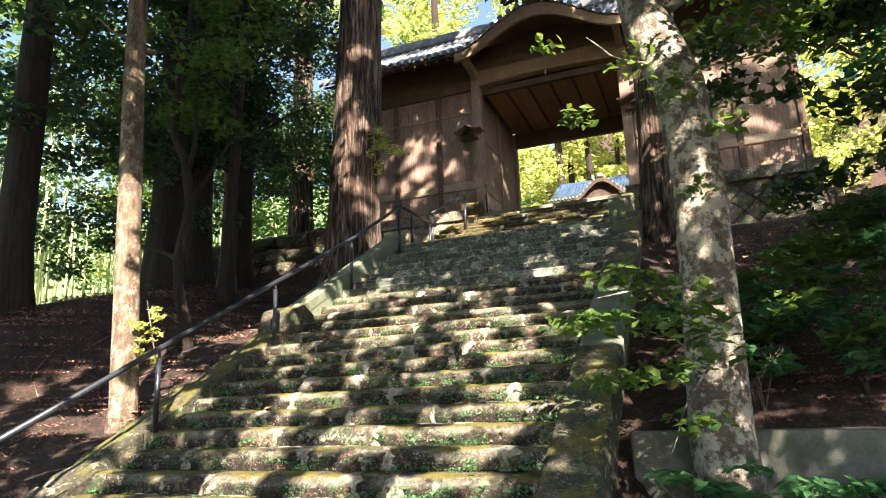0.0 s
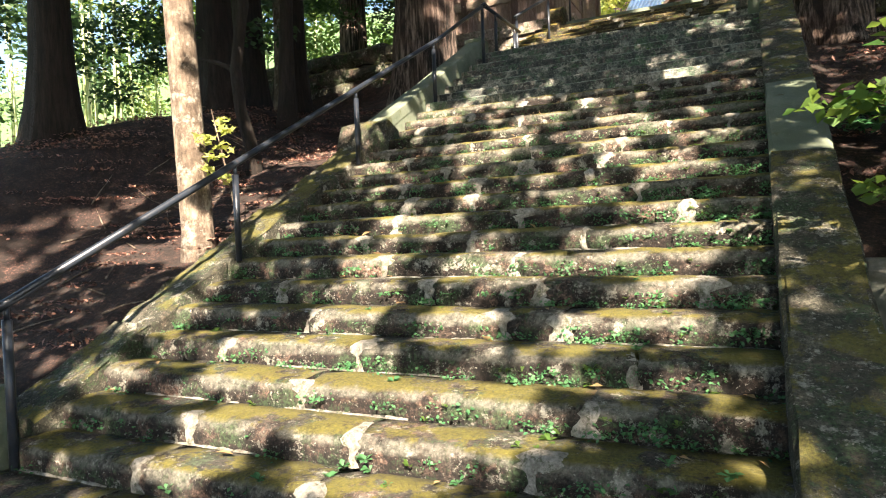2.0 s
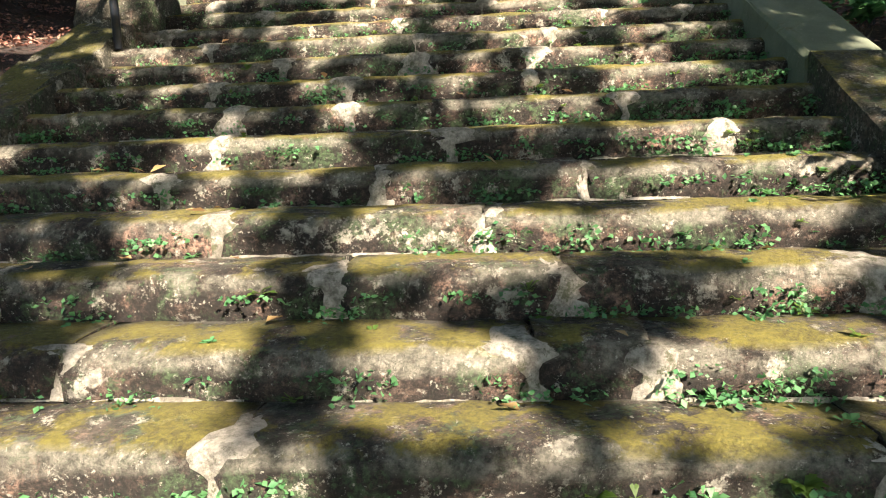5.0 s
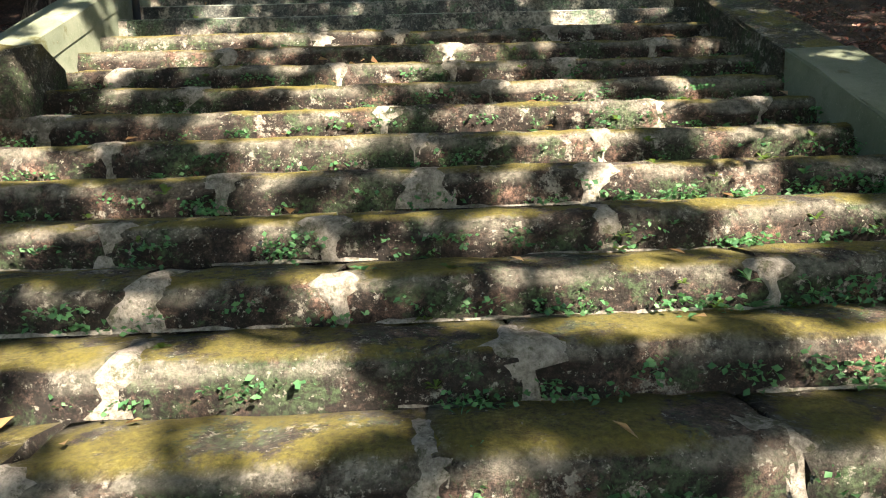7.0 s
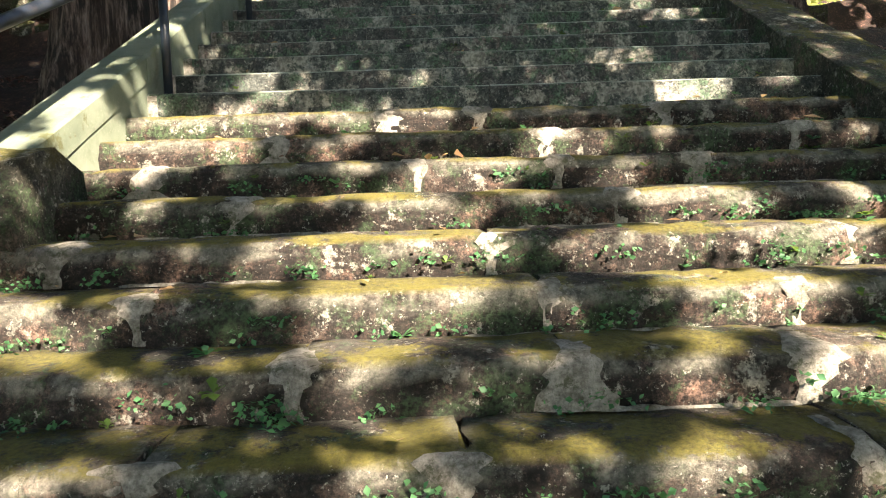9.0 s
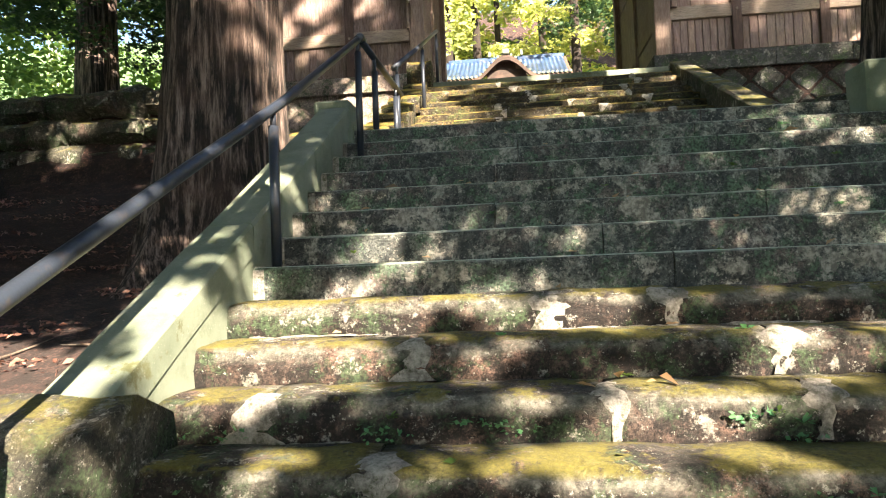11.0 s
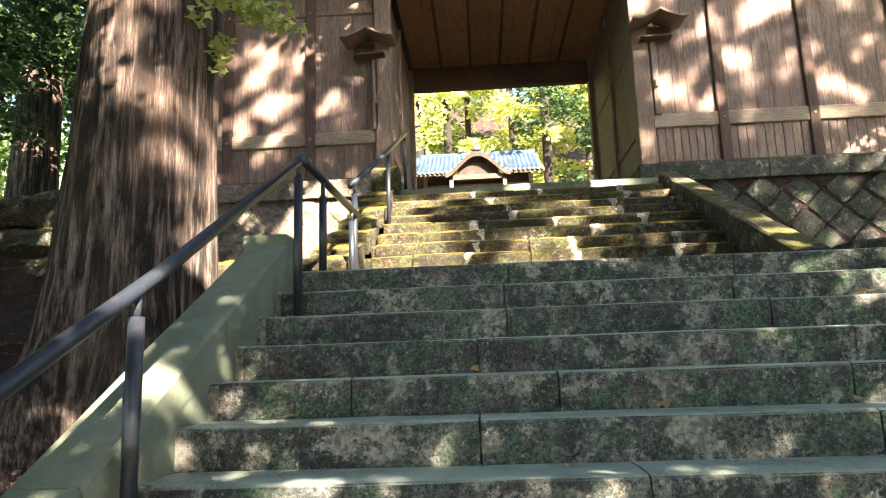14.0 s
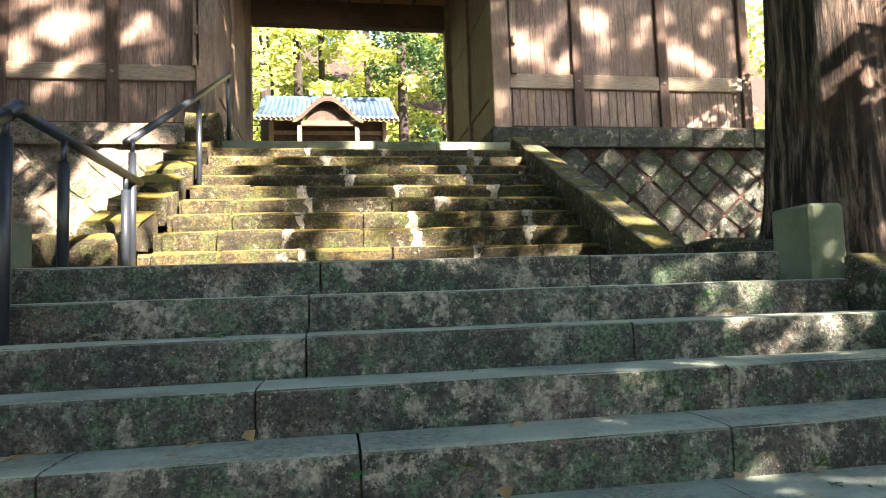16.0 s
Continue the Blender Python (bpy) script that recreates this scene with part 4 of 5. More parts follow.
# rafters under the straight eaves
x = RX0 + 0.2
while x < RX1 - 0.1:
    if abs(x - GX) > 2.3:
        v, f = joined([prism([(EAVE_Y + 0.06, EAVE_Z - 0.20), (EAVE_Y + 0.06, EAVE_Z - 0.11), (GY + 0.2, EAVE_Z + 0.68), (GY + 0.2, EAVE_Z + 0.59)], x - 0.03, x + 0.03, 1, 0.0, rng)])
        kids.append(put("rafter", mesh_of("rafter", v, f, M_DARKWOOD)))
    x += 0.36
# wall above the plate, eave shade put into its dark wood, and the gable's tympanum
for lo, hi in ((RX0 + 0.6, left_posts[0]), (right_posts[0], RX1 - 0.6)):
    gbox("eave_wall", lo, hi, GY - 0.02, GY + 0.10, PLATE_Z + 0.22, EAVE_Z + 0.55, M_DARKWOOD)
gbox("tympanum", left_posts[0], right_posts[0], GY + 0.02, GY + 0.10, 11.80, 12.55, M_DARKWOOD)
for x in (left_posts[0], right_posts[0]):
    v, f = joined([prism([(EAVE_Y + 0.1, 11.42), (EAVE_Y + 0.1, 11.62), (GY, 11.55), (GY, 11.2), (GY - 0.4, 11.33)], x - 0.09, x + 0.09, 1, 0.0, rng)])
    kids.append(put("bracket_arm", mesh_of("bracket_arm", v, f, M_BEAM)))
keep(gate, kids)


# little roofed plaque boxes on the front posts
def plaque(x, post_x, label):
    thing = empty("notice_box", (x, GY - 0.3, 9.3), label, "notice box", "roofed boxes on the gate")
    ks = []
    for s in (-1, 1):
        verts, faces = [], []
        for i in range(7):
            u = i / 6
            xx = x + s * 0.44 * u
            zz = 9.62 - 0.20 * u ** 0.8 + 0.06 * max(0, u - 0.75) * 4
            verts += [(xx, GY - 0.62, zz), (xx, GY - 0.03, zz + 0.06), (xx, GY - 0.62, zz - 0.045), (xx, GY - 0.03, zz + 0.015)]
        for i in range(6):
            a = i * 4
            faces += [(a, a + 1, a + 5, a + 4), (a + 2, a + 6, a + 7, a + 3), (a, a + 4, a + 6, a + 2), (a + 1, a + 3, a + 7, a + 5)]
        faces += [(0, 2, 3, 1), (24, 25, 27, 26)]
        ks.append(put("roof_board", mesh_of("roof_board", verts, faces, M_POST)))
    ks.append(box("backing", x - 0.30, x + 0.30, GY - 0.09, GY - 0.04, 9.28, 9.52, M_DARKWOOD))
    ks.append(box("ledge", x - 0.26, x + 0.26, GY - 0.30, GY - 0.05, 9.25, 9.29, M_DARKWOOD))
    ks.append(box("batten", post_x - 0.05, post_x + 0.05, GY - 0.10, GY - 0.03, 7.95, 9.26, M_POST))
    ks.append(box("latch", post_x - 0.03, post_x + 0.03, GY - 0.15, GY - 0.10, 8.42, 8.56, M_RAIL))
    keep(thing, ks)


plaque(-5.93, -5.86, "small bowed wooden roof over a box on the gate post")
plaque(-1.03, -1.06, "small bowed wooden roof over a box on the gate post")

# ---- stone platform of the gate: base course and diagonal masonry ----
def pillow(w, h, d, rng):
    """A stone of diamond masonry with a swollen face, lying in x, z with its face to -y."""
    vs, n = [], 4
    ring = [(-w / 2, 0), (0, -h / 2), (w / 2, 0), (0, h / 2)]
    outer = []
    for i in range(4):
        a, b = ring[i], ring[(i + 1) % 4]
        for t in (0.08, 0.5, 0.92):
            outer.append((a[0] + (b[0] - a[0]) * t + rng.uniform(-0.015, 0.015), a[1] + (b[1] - a[1]) * t + rng.uniform(-0.015, 0.015)))
    verts = [(x, d, z) for x, z in outer] + [(x * 0.99, 0.03, z * 0.99) for x, z in outer] + [(x * 0.86, -0.012 + rng.uniform(-0.012, 0.012), z * 0.86) for x, z in outer]
    m = len(outer)
    faces = []
    for lay in (0, 1):
        for i in range(m):
            a, b = lay * m + i, lay * m + (i + 1) % m
            faces.append((a, b, b + m, a + m))
    faces.append(tuple(2 * m + i for i in range(m)))
    return verts, faces


def platform(x0, x1, z_low, label, material, rng, joint):
    wall = tagged(box("platform_wall", x0, x1, 17.583, 18.4, z_low, SILL_Z - 0.33, joint, bevel=0.0), label, "stone wall", kind="structure")
    x = x0 - 0.05
    while x < x1 + 0.2:
        w = rng.uniform(0.9, 1.5)
        xe = min(x + w, x1 + 0.28)
        put("base_stone", mesh_of("base_stone", *prism([(17.50, SILL_Z - 0.34), (17.49, SILL_Z - 0.06), (17.52, SILL_Z - 0.035), (18.4, SILL_Z - 0.033), (18.4, SILL_Z - 0.34)], x, xe - 0.012, 3, 0.006, rng), material), wall)
        x = xe
        if xe >= x1 + 0.27:
            break
    w, h = 0.62, 0.58
    row, z = 0, SILL_Z - 0.36 - h * 0.35
    while z > z_low - 0.2:
        x = x0 + (w / 2 if row % 2 else 0)
        while x < x1 + 0.1:
            v, f = pillow(w * 0.99, h * 0.99, 0.14, rng)
            z_lim = SILL_Z - 0.345
            v = [(a, b, min(c, z_lim - z)) for a, b, c in v]
            ob = put("wall_stone", mesh_of("wall_stone", v, f, material), wall)
            ob.location = (x, 17.575, z)
            x += w
        z -= h / 2
        row += 1
    return wall


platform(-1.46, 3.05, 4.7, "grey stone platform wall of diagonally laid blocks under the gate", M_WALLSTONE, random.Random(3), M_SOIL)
platform(-10.1, -5.58, 4.7, "pale stone platform wall of diagonally laid blocks, sunlight in its colour", M_SUNLITSTONE, random.Random(4), M_SUNLITSTONE)

# ---- walls and ground beside the steps ----
tagged(box("retaining_wall", -0.66, 14.0, 5.72, 5.98, -0.15, 1.23, M_CONCRETE, bevel=0.015), "grey concrete retaining wall with weather stains", "retaining wall")
rw = random.Random(8)
rough_wall = tagged(box("rough_stone_wall", -16.0, -8.6, 15.0, 15.6, 4.4, 6.15, M_SOIL, bevel=0.0), "old dry stone wall of rough mossy boulders", "stone wall", kind="structure")
z = 4.82
for row in range(4):
    x = -16.0 + rw.uniform(0, 0.3)
    while x < -8.6:
        w = rw.uniform(0.35, 0.75)
        h = rw.uniform(0.32, 0.46)
        d = rw.uniform(0.0, 0.12)
        v, f = prism([(15.02 - d, z - h * 0.55), (14.86 - d, z - h * 0.25), (14.84 - d, z + h * 0.25), (15.0 - d, z + h * 0.52), (15.4, z + h * 0.5), (15.4, z - h * 0.5)], x + 0.02, x + w - 0.02, 3, 0.045, rw)
        put("boulder", mesh_of("boulder", v, f, M_CAP_MOSS), rough_wall)
        x += w
    z += 0.41

# small outbuilding above the wall
shed = empty("outbuilding", (-13.0, 22.0, 6.4), "small white-walled building with a grey tiled roof behind trees", "building")
ks = [box("wall", -15.5, -10.7, 21.0, 24.0, 6.0, 7.55, M_CONCRETE)]
v, f = prism([(20.5, 7.45), (20.5, 7.55), (22.5, 8.5), (24.5, 7.55), (24.5, 7.45), (22.5, 8.38)], -15.9, -10.3, 1, 0.0, rw)
ks.append(put("roof", mesh_of("roof", v, f, M_BLUETILE)))
keep(shed, ks)

# ---- hall behind the gate ----
HX, HY = -4.1, 34.0
hall = empty("temple_hall", (HX, HY, 8.6), "small wooden temple hall with blue tiled roof and bowed gable", "temple")
ks = []
ks.append(box("wall", HX - 2.3, HX + 2.3, HY + 0.8, HY + 4.2, 8.6, 12.0, M_NEARBLACK))
for xx in (-2.3, -1.15, 1.15, 2.3):
    ks.append(box("pillar", HX + xx - 0.09, HX + xx + 0.09, HY + 0.62, HY + 0.80, 8.6, 11.9, M_BEAM))
for zz in (9.6, 10.7, 11.4):
    ks.append(box("tie_beam", HX - 2.3, HX + 2.3, HY + 0.70, HY + 0.79, zz, zz + 0.16, M_POST))
ks.append(box("step", HX - 1.4, HX + 1.4, HY - 0.8, HY + 0.6, 8.5, 8.9, M_CAP))


def hall_bow(x):
    u = abs(x - HX) / 1.30
    return 0.0 if u >= 1 else 0.92 * (0.5 + 0.5 * math.cos(math.pi * u)) ** 0.8


def hall_roof(x, t):
    base = 11.72 + 1.65 * (0.8 * t + 0.2 * t * t)
    return (HY - 0.6 + 2.9 * t, max(base, 11.72 + hall_bow(x) + 0.05 * t))


ks.append(ribbed_roof("tiled_roof", HX - 2.85, HX + 2.85, hall_roof, 8, 0.19, 0.05, M_BLUETILE))
ks.append(shell("roof_boarding", lambda x, t: (hall_roof(x, t)[0] + 0.03, hall_roof(x, t)[1] - 0.02), HX - 2.8, HX + 2.8, 60, 6, 0.06, M_DARKWOOD))
ks.append(box("ridge", HX - 2.7, HX + 2.7, HY + 2.2, HY + 2.45, 13.28, 13.5, M_BLUETILE, bevel=0.04))
for xx in (-0.75, 0.75):
    ks.append(box("ridge_billet", HX + xx - 0.06, HX + xx + 0.06, HY + 2.1, HY + 2.55, 13.5, 13.75, M_CAP))
verts, faces = [], []
for i in range(37):
    x = HX - 1.36 + 2.72 * i / 36
    zt = 11.72 + hall_bow(x) - 0.02
    for yy in (HY - 0.66, HY - 0.56):
        verts += [(x, yy, zt), (x, yy, zt - 0.17 - 0.06 * hall_bow(x))]
for i in range(36):
    a = i * 4
    faces += [(a, a + 4, a + 5, a + 1), (a + 2, a + 3, a + 7, a + 6), (a, a + 2, a + 6, a + 4), (a + 1, a + 5, a + 7, a + 3)]
ks.append(put("barge_board", mesh_of("barge_board", verts, faces, M_NEARBLACK)))
# dark boards put in for the shade inside the bowed gable
ks.append(box("tympanum", HX - 0.85, HX + 0.85, HY - 0.28, HY - 0.2, 11.5, 12.1, M_NEARBLACK))
ks.append(box("tympanum_top", HX - 0.42, HX + 0.42, HY - 0.27, HY - 0.21, 12.1, 12.45, M_NEARBLACK))
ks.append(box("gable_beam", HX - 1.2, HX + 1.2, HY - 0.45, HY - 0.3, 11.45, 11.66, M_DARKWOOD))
ks.append(box("gable_crest", HX - 0.16, HX + 0.16, HY - 0.75, HY + 0.9, 11.72 + 0.90, 11.72 + 1.14, M_CAP, bevel=0.05))
for s in (-1, 1):
    ks.append(box("porch_post", HX + s * 1.12 - 0.08, HX + s * 1.12 + 0.08, HY - 0.45, HY - 0.29, 8.6, 11.6, M_BEAM))
x = HX - 1.25
tile_v, tile_f = tube([(0, -0.03, 0), (0, 0.05, 0)], [0.06, 0.06], 8)
tile_me = mesh_of("eave_tile", tile_v, tile_f, M_CAP)
x = HX - 2.8
while x < HX + 2.85:
    ob = put("eave_tile", tile_me)
    ob.location = (x, HY - 0.62, hall_roof(x, 0)[1] + 0.03)
    ks.append(ob)
    x += 0.19
keep(hall, ks)

# ---- trees ----
NR = np.random.default_rng(11)
tr = random.Random(21)


def limb_path(p, d, length, n, sag, rng):
    pts = [Vector(p)]
    d = Vector(d).normalized()
    for i in range(n):
        d = (d + Vector((rng.uniform(-0.22, 0.22), rng.uniform(-0.22, 0.22), rng.uniform(-0.18, 0.18) + sag))).normalized()
        pts.append(pts[-1] + d * (length / n))
    return pts


def tree(name, axis, radii, bark, label, category="tree", sides=14, lobes=0, limbs=(), crowns=(), group="", rng=tr):
    """A tree: trunk along axis, limbs (start, direction, length, radius), crowns (clumps, count, leaf size, material)."""
    thing = empty(name, axis[0], label, category, group)
    ks = [put("trunk", mesh_of("trunk", *tube(axis, radii, sides, 0.03, rng, lobes=lobes), bark, True))]
    for (p, d, length, r, sag) in limbs:
        pts = limb_path(p, d, length, 6, sag, rng)
        ks.append(put("limb", mesh_of("limb", *tube(pts, [r * (1 - 0.8 * i / 6) for i in range(7)], 7, 0.06, rng), bark, True)))
    for (cl, count, size, mat, star) in crowns:
        ks.append(put("crown", leaves("crown", cl, count, size, mat, NR, star=star)))
    keep(thing, ks)
    return thing


def column(x, y, z0, z1, r, flare, n=14, lean=(0, 0)):
    ax, rad = [], []
    for i in range(n + 1):
        t = i / n
        z = z0 + (z1 - z0) * t ** 1.6
        ax.append((x + lean[0] * (z - z0), y + lean[1] * (z - z0), z))
        rad.append(r * (1 - 0.45 * (z - z0) / (z1 - z0)) + flare * math.exp(-(z - z0) / 0.75))
    return ax, rad


def conifer_clumps(x, y, z0, z1, spread, count, rng):
    out = []
    for _ in range(count):
        t = rng.random()
        z = z0 + (z1 - z0) * t
        a = rng.uniform(0, 6.283)
        r = spread * (1 - 0.7 * t) * rng.uniform(0.25, 1.0)
        s = rng.uniform(0.5, 1.0) * (1 - 0.4 * t)
        out.append((x + r * math.cos(a), y + r * math.sin(a), z - 0.25 * r, s, s * 0.45))
    return out


# the two great cedars that flank the steps; unseen crowns spread wide to cut sky light
ax, rad = column(-7.15, 12.45, 3.0, 24.0, 0.60, 0.62, 28, (0.04, 0.0))
tree("cedar", ax, rad, M_CEDAR, "huge old cedar with deeply furrowed reddish bark", "tree", 40, 6,
     crowns=[(conifer_clumps(-7.1, 12.45, 13, 25, 5.5, 90, tr), 16000, 0.24, M_LEAF_CEDAR, False)], group="great cedars")
ax, rad = column(-0.30, 12.15, 3.9, 24.0, 0.47, 0.25, 24, (0.01, 0.0))
tree("cedar", ax, rad, M_CEDAR, "tall dark cedar beside the upper end of the steps", "tree", 36, 5,
     crowns=[(conifer_clumps(-0.22, 12.15, 13.5, 25, 5.5, 90, tr), 16000, 0.24, M_LEAF_CEDAR, False)], group="great cedars")

# spray of bright leaves on the great cedar
sp = []
for i in range(10):
    sp.append((-6.35 + 0.07 * i + tr.uniform(-0.05, 0.05), 12.3 + tr.uniform(-0.2, 0.2), 7.45 - 0.05 * i + tr.uniform(-0.25, 0.15), 0.16, 0.10))
for i in range(7):
    sp.append((-6.40 + tr.uniform(-0.08, 0.12), 12.3 + tr.uniform(-0.2, 0.2), 7.35 - 0.13 * i, 0.13, 0.13))
tw = put("twig", mesh_of("twig", *tube([(-6.6, 12.35, 7.3), (-6.3, 12.3, 7.42), (-5.75, 12.3, 7.2)], [0.02, 0.014, 0.006], 6), M_BARK, True))
tagged(tw, "thin twig with bright yellow-green maple leaves on the trunk", "branch")
put("leaf_spray", leaves("leaf_spray", sp, 420, 0.085, M_LEAF_SUN, NR, star=True), tw)

# lichen-covered tree beside the lower steps
lich = [(0.06, 5.55, 0.15), (0.05, 5.55, 0.6), (0.04, 5.55, 1.2), (0.07, 5.6, 2.12), (0.11, 5.6, 3.2), (0.05, 5.62, 4.15), (-0.14, 5.65, 4.75), (-0.20, 5.65, 5.1), (-0.35, 5.7, 6.4), (-0.3, 5.8, 8.2), (0.1, 5.9, 10.5)]
lrad = [0.34, 0.27, 0.235, 0.215, 0.205, 0.21, 0.215, 0.19, 0.16, 0.12, 0.06]
lcl = []
for _ in range(34):
    lcl.append((tr.uniform(-1.5, 3.0), tr.uniform(4.6, 7.5), tr.uniform(6.6, 9.5), tr.uniform(0.4, 0.8), tr.uniform(0.2, 0.35)))
low = [(-0.75, 4.7, 2.05, 0.36, 0.09), (-0.35, 4.65, 2.0, 0.34, 0.10), (0.02, 4.6, 2.05, 0.30, 0.12), (-0.3, 4.65, 1.68, 0.34, 0.10), (-0.62, 4.6, 1.62, 0.30, 0.08), (-0.5, 4.7, 2.35, 0.30, 0.10), (0.0, 4.8, 1.85, 0.3, 0.2), (-0.1, 4.6, 1.35, 0.25, 0.12),
       (-0.25, 4.9, 2.25, 0.4, 0.12), (0.55, 4.8, 2.1, 0.25, 0.10)]
high = [(-0.95, 5.0, 4.45, 0.16, 0.08), (-0.75, 5.0, 3.75, 0.18, 0.10), (-0.25, 5.05, 4.2, 0.26, 0.2), (0.0, 5.1, 3.9, 0.26, 0.2), (0.35, 5.0, 3.5, 0.22, 0.14), (0.5, 5.1, 4.4, 0.4, 0.2), (0.9, 5.1, 4.1, 0.4, 0.16), (0.45, 5.1, 4.8, 0.4, 0.2), (0.1, 5.0, 3.0, 0.16, 0.08)]
tree("broadleaf_tree", lich, lrad, M_LICHEN, "leaning tree trunk blotched with pale lichen and moss beside the steps", "tree", 24,
     limbs=[((0.25, 5.55, 2.3), (-1, -0.9, -0.1), 1.5, 0.022, -0.05), ((0.0, 5.6, 4.3), (-1, -0.5, 0.15), 0.9, 0.02, 0.0), ((-0.1, 5.6, 4.8), (1, -0.4, 0.5), 2.6, 0.05, 0.02), ((-0.3, 5.7, 6.2), (1, 0.2, 0.7), 2.4, 0.06, 0.03), ((-0.3, 5.7, 6.2), (-1, 0.1, 0.7), 2.0, 0.05, 0.03), ((0.28, 5.5, 1.9), (-0.8, -0.8, -0.2), 1.2, 0.016, -0.06)],
     crowns=[([(tr.uniform(0.4, 3.2), tr.uniform(5.0, 7.0), tr.uniform(3.0, 5.7), tr.uniform(0.3, 0.5), 0.12) for _ in range(34)], 4200, 0.11, M_LEAF_DARK, True), (lcl, 9000, 0.10, M_LEAF, True), (low, 620, 0.095, M_LEAF, False), (high, 620, 0.085, M_LEAF, False)])

# thin pale tree and twisted tree on the leafy bank
ax = [(-6.46, 5.9, 1.20), (-6.46, 5.9, 1.6), (-6.51, 5.9, 2.45), (-6.59, 5.9, 3.9), (-6.67, 5.9, 5.4), (-6.73, 5.9, 7.1), (-6.78, 5.9, 9.5), (-6.7, 6.0, 12.0)]
tree("slender_tree", ax, [0.20, 0.165, 0.155, 0.145, 0.135, 0.12, 0.10, 0.05], M_BARK, "slender straight tree with pale grey-brown bark on the bank", "tree", 16,
     limbs=[((-6.36, 5.9, 6.2), (-1, 0.3, 0.6), 2.4, 0.04, 0.0), ((-6.33, 5.9, 7.2), (1, 0.2, 0.8), 2.0, 0.04, 0.0)],
     crowns=[([(-6.3 + tr.uniform(-2, 2), 5.9 + tr.uniform(-1.6, 1.6), tr.uniform(8.0, 12), 0.7, 0.35) for _ in range(26)], 2600, 0.13, M_LEAF, True)])
ax = [(-7.82, 8.3, 2.35), (-7.83, 8.3, 2.8), (-7.85, 8.1, 3.4), (-7.95, 8.15, 4.0), (-7.80, 8.2, 4.9), (-7.95, 8.2, 5.7), (-8.25, 8.2, 6.3), (-8.20, 8.2, 7.3), (-8.1, 8.3, 9.0)]
tree("twisted_tree", ax, [0.16, 0.10, 0.085, 0.085, 0.08, 0.075, 0.07, 0.06, 0.03], M_DARKBARK, "thin crooked young tree forking above the bank", "tree", 12,
     limbs=[((-7.92, 8.15, 3.9), (-1, 0.3, 0.9), 1.6, 0.045, 0.0), ((-7.9, 8.2, 5.5), (0.6, 0, 1), 2.4, 0.05, 0.0), ((-7.95, 8.15, 4.3), (-0.3, 0.2, 1), 3.0, 0.045, 0.0)],
     crowns=[([(-8.0 + tr.uniform(-1.5, 1.5), 8.2 + tr.uniform(-1, 1), tr.uniform(6.6, 9.5), 0.5, 0.25) for _ in range(18)], 1500, 0.13, M_LEAF, True)])
yl = [(-6.15 + tr.uniform(-0.12, 0.25), 5.9 + tr.uniform(-0.15, 0.15), 2.75 - 0.10 * i, 0.11, 0.06) for i in range(7)]
tw = tagged(put("sapling", mesh_of("sapling", *tube([(-5.98, 6.0, 1.55), (-6.05, 5.95, 2.1), (-6.2, 5.9, 2.85)], [0.012, 0.010, 0.005], 6), M_BARK, True)), "small sapling with pale yellow-green leaves on the bank", "sapling")
put("foliage", leaves("foliage", yl, 130, 0.085, M_LEAF_SUN, NR, star=True), tw)

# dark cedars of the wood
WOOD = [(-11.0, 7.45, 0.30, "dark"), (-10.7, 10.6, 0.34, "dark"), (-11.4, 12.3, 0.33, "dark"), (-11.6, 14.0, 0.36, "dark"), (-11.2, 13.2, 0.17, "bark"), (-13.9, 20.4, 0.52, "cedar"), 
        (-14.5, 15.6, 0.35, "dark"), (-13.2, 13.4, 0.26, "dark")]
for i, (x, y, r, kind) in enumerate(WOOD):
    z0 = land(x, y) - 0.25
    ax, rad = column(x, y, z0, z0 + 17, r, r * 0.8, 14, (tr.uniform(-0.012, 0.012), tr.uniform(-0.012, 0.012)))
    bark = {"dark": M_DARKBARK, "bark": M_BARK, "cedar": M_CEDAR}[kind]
    low = z0 + (3.6 if i in (0, 1) else 4.6)
    cl = conifer_clumps(x, y, low, z0 + 16, 2.5 if kind != "bark" else 1.2, 46, tr)
    tree("conifer", ax, rad, bark, "tall dark conifer of the shady wood beside the steps", "tree", 16, 5,
         limbs=[((x, y, z0 + 4 + q * 1.3), (math.cos(q * 2.3 + i), math.sin(q * 2.3 + i), 0.05), 1.8, 0.03, -0.04) for q in range(4)],
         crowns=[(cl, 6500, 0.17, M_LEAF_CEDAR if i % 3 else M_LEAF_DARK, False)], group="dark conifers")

# maple boughs hanging in front of the wood
cl = []
for i in range(60):
    cl.append((tr.uniform(-13, -7.6), tr.uniform(9, 13.5), tr.uniform(7.0, 11.5), tr.uniform(0.4, 0.8), tr.uniform(0.12, 0.22)))
ax, rad = column(-9.2, 10.8, 3.6, 12, 0.13, 0.1, 10, (0.03, 0.01))
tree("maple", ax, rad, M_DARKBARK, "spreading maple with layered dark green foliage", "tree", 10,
     limbs=[((-9.1, 10.8, 6.5), (-1, 0.2, 0.4), 3.6, 0.05, 0.0), ((-9.0, 10.8, 7.2), (1, 0.2, 0.4), 2.4, 0.05, 0.0), ((-9.0, 10.8, 8.0), (0.2, -1, 0.4), 2.8, 0.05, 0.0)],
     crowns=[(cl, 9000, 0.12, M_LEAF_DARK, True)])

